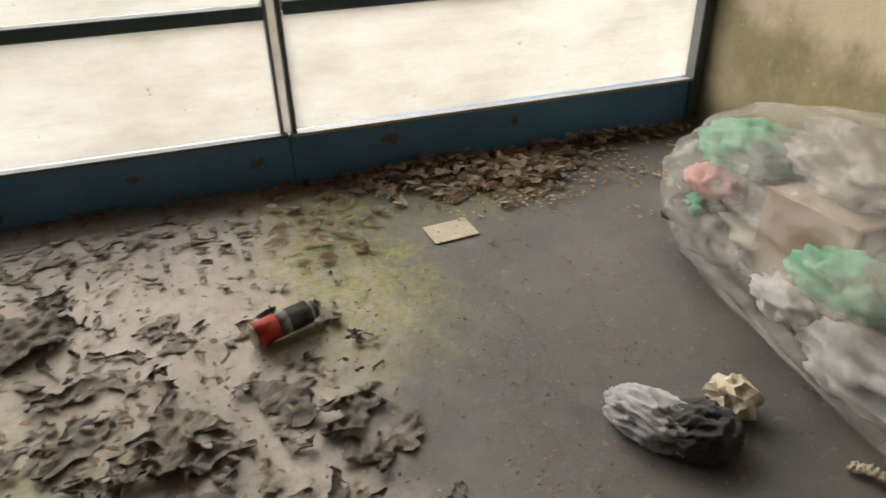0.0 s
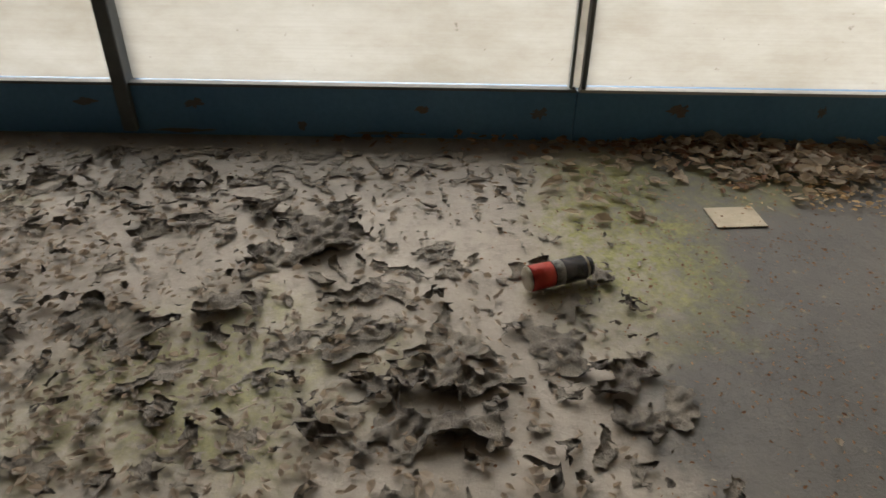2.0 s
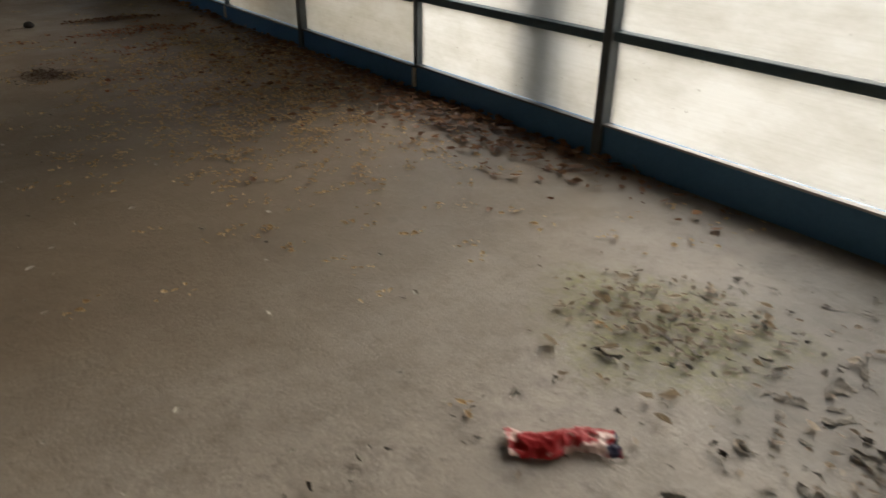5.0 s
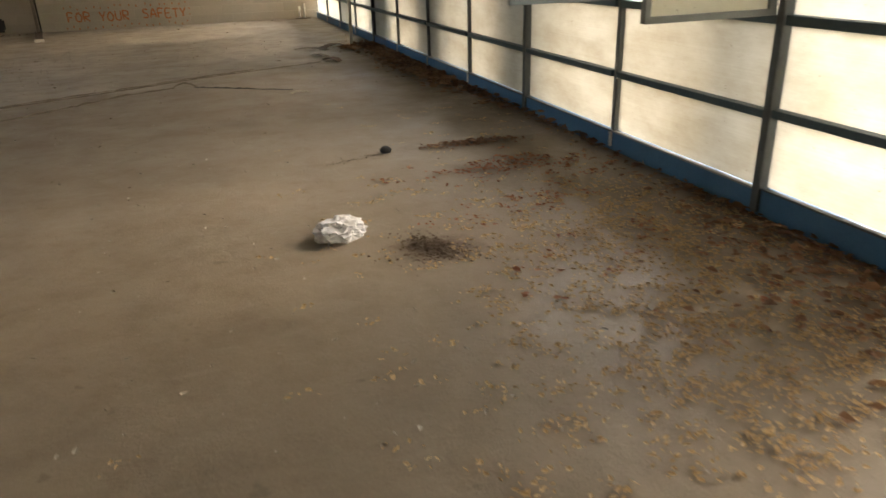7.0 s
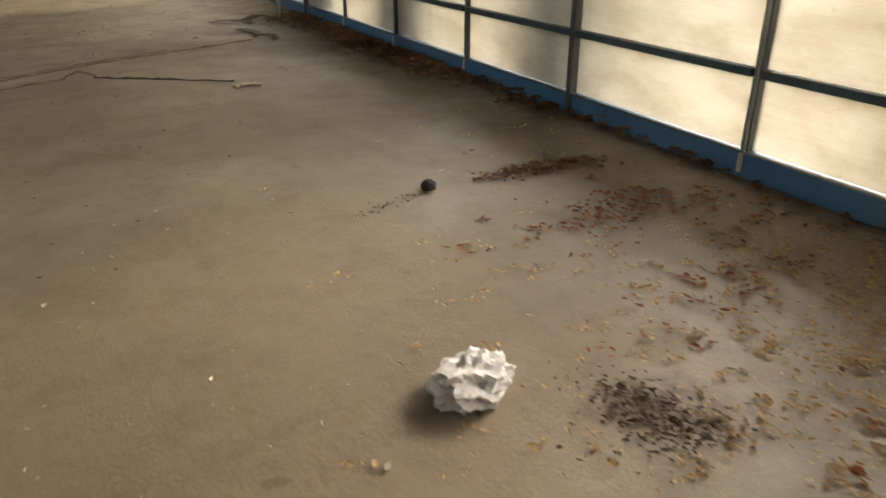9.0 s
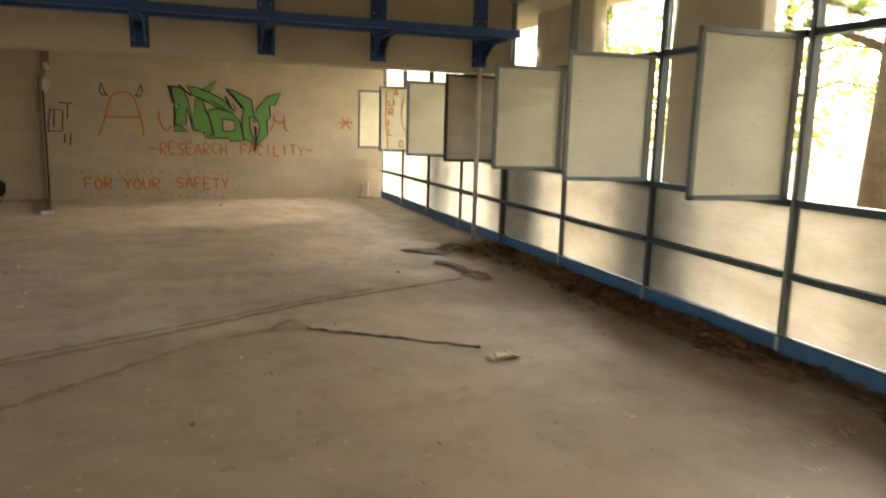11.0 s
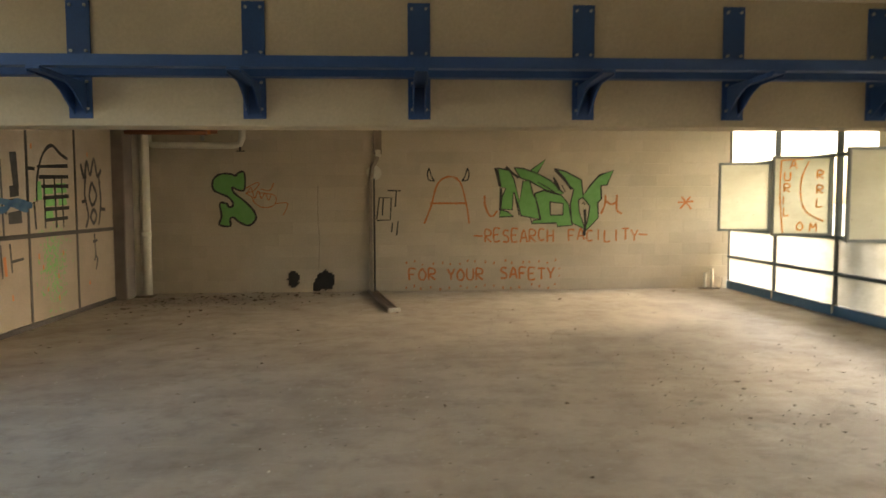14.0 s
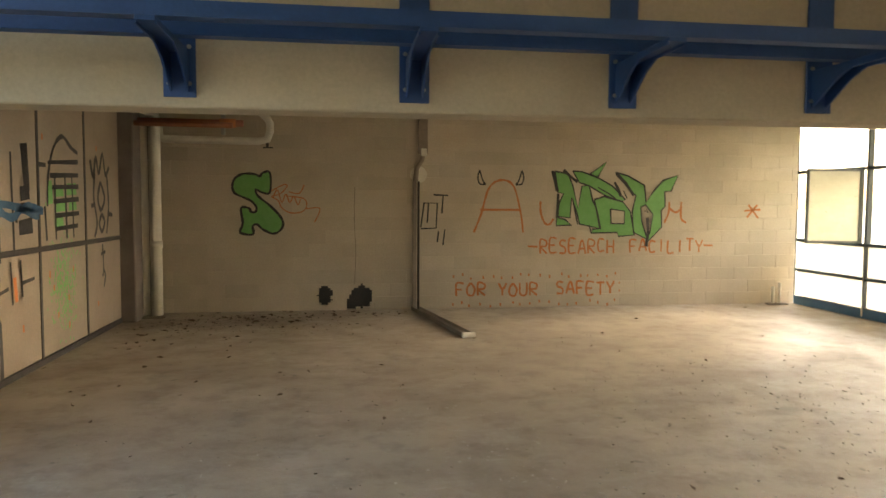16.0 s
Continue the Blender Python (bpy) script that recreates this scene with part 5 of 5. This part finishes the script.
def rubbish_bag():
    b = thing("rubbish_bag", -1.6, 0.15, 0, "big clear plastic bag full of rubbish beside the wall", "rubbish bag", rz=-3)
    bm = lump(1.0, 0.46, 0.275, 21, 0.1, 1.1, 6, True, 1.6)
    for v in bm.verts:
        q = min(1.0, abs(v.co.x))
        v.co.x = math.copysign(q ** 0.7, v.co.x) * 0.93
    part("film", bm, FILM, b, "clear wrinkled plastic film", True)
    for name, mat, x, y, z, rx, ry, rz, seed, lab in (
            ("green_pack", BAGGREEN, 0.64, 0.12, 0.26, 0.14, 0.1, 0.07, 31, "green packaging"), ("red_pack", BAGRED, 0.62, 0.24, 0.2, 0.09, 0.06, 0.04, 32, "faded red packaging"),
            ("green_pack", BAGGREEN, 0.62, 0.27, 0.13, 0.06, 0.05, 0.03, 30, ""), ("dark_liner", BLACKBAG, 0.56, 0.25, 0.06, 0.17, 0.11, 0.06, 33, "dark bin liner"),
            ("white_tub", CLOTHGREY, 0.2, 0.29, 0.07, 0.1, 0.06, 0.035, 34, ""), ("green_cup", BAGGREEN, 0.02, 0.27, 0.2, 0.13, 0.07, 0.06, 35, ""), ("white_tissue", CLOTHGREY, -0.1, 0.27, 0.03, 0.16, 0.09, 0.06, 36, ""),
            ("pale_wrap", BAGGREY, 0.35, 0.0, 0.33, 0.22, 0.14, 0.06, 38, ""), ("grey_filler", BAGGREY, 0.0, -0.05, 0.03, 0.6, 0.22, 0.14, 39, "")):
        ob = part(name, lump(rx, ry, rz, seed, 0.5, 1.7, 4), mat, b, lab, True)
        ob.matrix_local = pose(x, y, z, 0, 0, seed * 37 % 50 - 25)
    ob = part("cardboard_box", boxed(-0.15, 0.15, -0.11, 0.11, 0, 0.25, 0.006), BOARD, b, "brown cardboard box")
    ob.matrix_local = pose(0.22, 0.17, 0.09, 6, 4, 6)
    return b


rubbish_bag()


def red_packet():
    """Crushed foil packet: a creased sheet, thicker in the middle."""
    m, t, p = nodes_of("red_foil_print")
    pos = t.nodes.new("ShaderNodeTexCoord").outputs["Object"]
    c = mixc(t, noise_fac(t, 16, 3, 0.5, 0.56, 0.62, pos), (0.42, 0.025, 0.03), (0.75, 0.55, 0.5))
    c = mixc(t, noise_fac(t, 11, 2, 0.5, 0.66, 0.7, pos), c, (0.05, 0.05, 0.09))
    t.links.new(c, p.inputs["Base Color"])
    p.inputs["Roughness"].default_value = 0.3
    bm = bmesh.new()
    bmesh.ops.create_grid(bm, x_segments=48, y_segments=18, size=1)
    for v in bm.verts:
        x, y = v.co.x, v.co.y
        n = noise.fractal(Vector((x * 3, y * 1.5, 4)), 1, 2, 4)
        pinch = 1 - 0.25 * math.exp(-((x - 0.1) / 0.25) ** 2)
        h = 0.035 * (1 - y * y) * (0.7 + 0.3 * math.cos(x * 4)) + 0.02 * (0.5 - abs(n)) + 0.006
        v.co = Vector((x * 0.14 + 0.008 * n, y * 0.05 * pinch + 0.01 * math.sin(x * 5), max(0.002, h)))
    solid("red_packet", bm, m, "crushed red foil snack packet", "packet", "", True, (-1.71, 5.03, 0), -34)


red_packet()


# ---- floor joints and strips ----
def ridge(name, pts, width, height, material, label, seed):
    """A broken raised lip along a joint in the floor."""
    rng = random.Random(seed)
    bm = bmesh.new()
    pts = [Vector(p) for p in pts]
    line = []
    for a, b in zip(pts, pts[1:]):
        n = max(2, int((b - a).length / 0.06))
        line += [a.lerp(b, i / n) for i in range(n)]
    line.append(pts[-1])
    prev = None
    for i, p in enumerate(line):
        d = (line[min(i + 1, len(line) - 1)] - line[max(i - 1, 0)]).normalized()
        o = Vector((-d.y, d.x, 0))
        p = p + o * rng.uniform(-0.012, 0.012)
        w, h = width * rng.uniform(0.6, 1.3), height * rng.uniform(0.3, 1.2)
        row = [bm.verts.new(p - o * w), bm.verts.new(p + Vector((0, 0, h))), bm.verts.new(p + o * w * 0.4 + Vector((0, 0, h * 0.9))), bm.verts.new(p + o * w)]
        if prev:
            for q in range(3):
                bm.faces.new((prev[q], prev[q + 1], row[q + 1], row[q]))
        prev = row
    return solid(name, bm, material, label, "floor joint", "", False, (0, 0, 0.001))


STRIP = plain("dusty_floor_strip", (0.16, 0.125, 0.09), (0.22, 0.175, 0.125), 6, 0.9, 0, 40, 0.5, 0.006)
ridge("floor_joint", [(-6.8, 14.6, 0), (-5.2, 15.4, 0), (-3.84, 16.1, 0), (-3.0, 16.6, 0), (-2.3, 16.9, 0), (-1.3, 17.3, 0)], 0.025, 0.014, STRIP, "broken raised joint running across the floor", 1)
ridge("floor_joint", [(-6.8, 14.75, 0), (-5.2, 15.53, 0), (-3.84, 16.23, 0), (-3.0, 16.73, 0), (-2.3, 17.03, 0)], 0.018, 0.01, STRIP, "broken raised joint running across the floor", 2)
ridge("loose_strip", [(-5.6, 14.3, 0), (-4.79, 14.78, 0), (-3.87, 15.67, 0), (-3.35, 15.9, 0)], 0.022, 0.016, STRIP, "loose dusty edging strip on the floor", 3)
ridge("loose_strip", [(-3.1, 15.85, 0), (-2.6, 15.5, 0), (-2.0, 15.1, 0)], 0.018, 0.016, DARKTRIM, "loose dark edging strip on the floor", 4)


def plank(x, y, rz, l, w, mat, label, seed, lift=0.0):
    rng = random.Random(seed)
    bm = bmesh.new()
    bmesh.ops.create_grid(bm, x_segments=16, y_segments=3, size=1)
    for v in bm.verts:
        x_ = v.co.x
        v.co = Vector((x_ * l / 2, v.co.y * w / 2 * rng.uniform(0.75, 1.1), 0.004 + lift * (1 - x_ * x_) + rng.uniform(0, 0.012)))
    bmesh.ops.solidify(bm, geom=bm.faces[:], thickness=0.006)
    solid("floor_scrap", bm, mat, label, "scrap", "", False, (x, y, 0.003), rz)


plank(-3.22, 15.88, -5, 0.28, 0.09, STRIP, "lifted piece of dusty floor edging", 1, 0.05)
plank(-1.2, 18.85, -40, 0.6, 0.16, STRIP, "broken brown board scrap on the floor", 2, 0.03)
plank(-0.8, 18.95, 20, 0.5, 0.2, HEAP, "broken brown board scrap on the floor", 3, 0.06)
plank(-1.18, 17.9, -78, 0.7, 0.1, STRIP, "torn strip of dusty covering", 4, 0.02)
plank(-1.12, 17.35, -60, 0.35, 0.12, HEAP, "torn strip of dusty covering", 5, 0.04)
plank(-1.87, 0.6, 40, 0.09, 0.03, CARD, "small pale card scrap on grey floor", 7, 0.01)
plank(-1.95, 14.84, 12, 0.22, 0.1, CARD, "pale crumbled plaster scrap", 6, 0.015)

# rust marks on the blue kick boards
for k, (ry, rz_, rw, rh) in enumerate(((1.15, 0.13, 0.07, 0.05), (0.62, 0.13, 0.03, 0.06), (1.66, 0.11, 0.06, 0.045), (2.1, 0.12, 0.05, 0.03), (2.95, 0.13, 0.07, 0.04), (2.55, 0.05, 0.03, 0.04), (3.35, 0.13, 0.08, 0.03), (2.25, 0.02, 0.2, 0.02), (0.9, 0.02, 0.25, 0.02), (3.0, 0.02, 0.25, 0.02))):
    bay = max(i for i in range(16) if BAYS[i] <= ry)
    rng = random.Random(k)
    bm = bmesh.new()
    vs = [bm.verts.new((-0.038, ry - BAYS[bay] + 0.65 * rw * math.cos(a) * rng.uniform(0.4, 1.1), max(0.004, rz_ + 0.6 * rh * math.sin(a) * rng.uniform(0.3, 1.1)))) for a in np.linspace(0, 2 * math.pi, 22, False)]
    bm.faces.new(vs)
    part("rust_mark", bm, RUST, bpy.data.objects[f"window_{bay + 1}"], "rust mark")
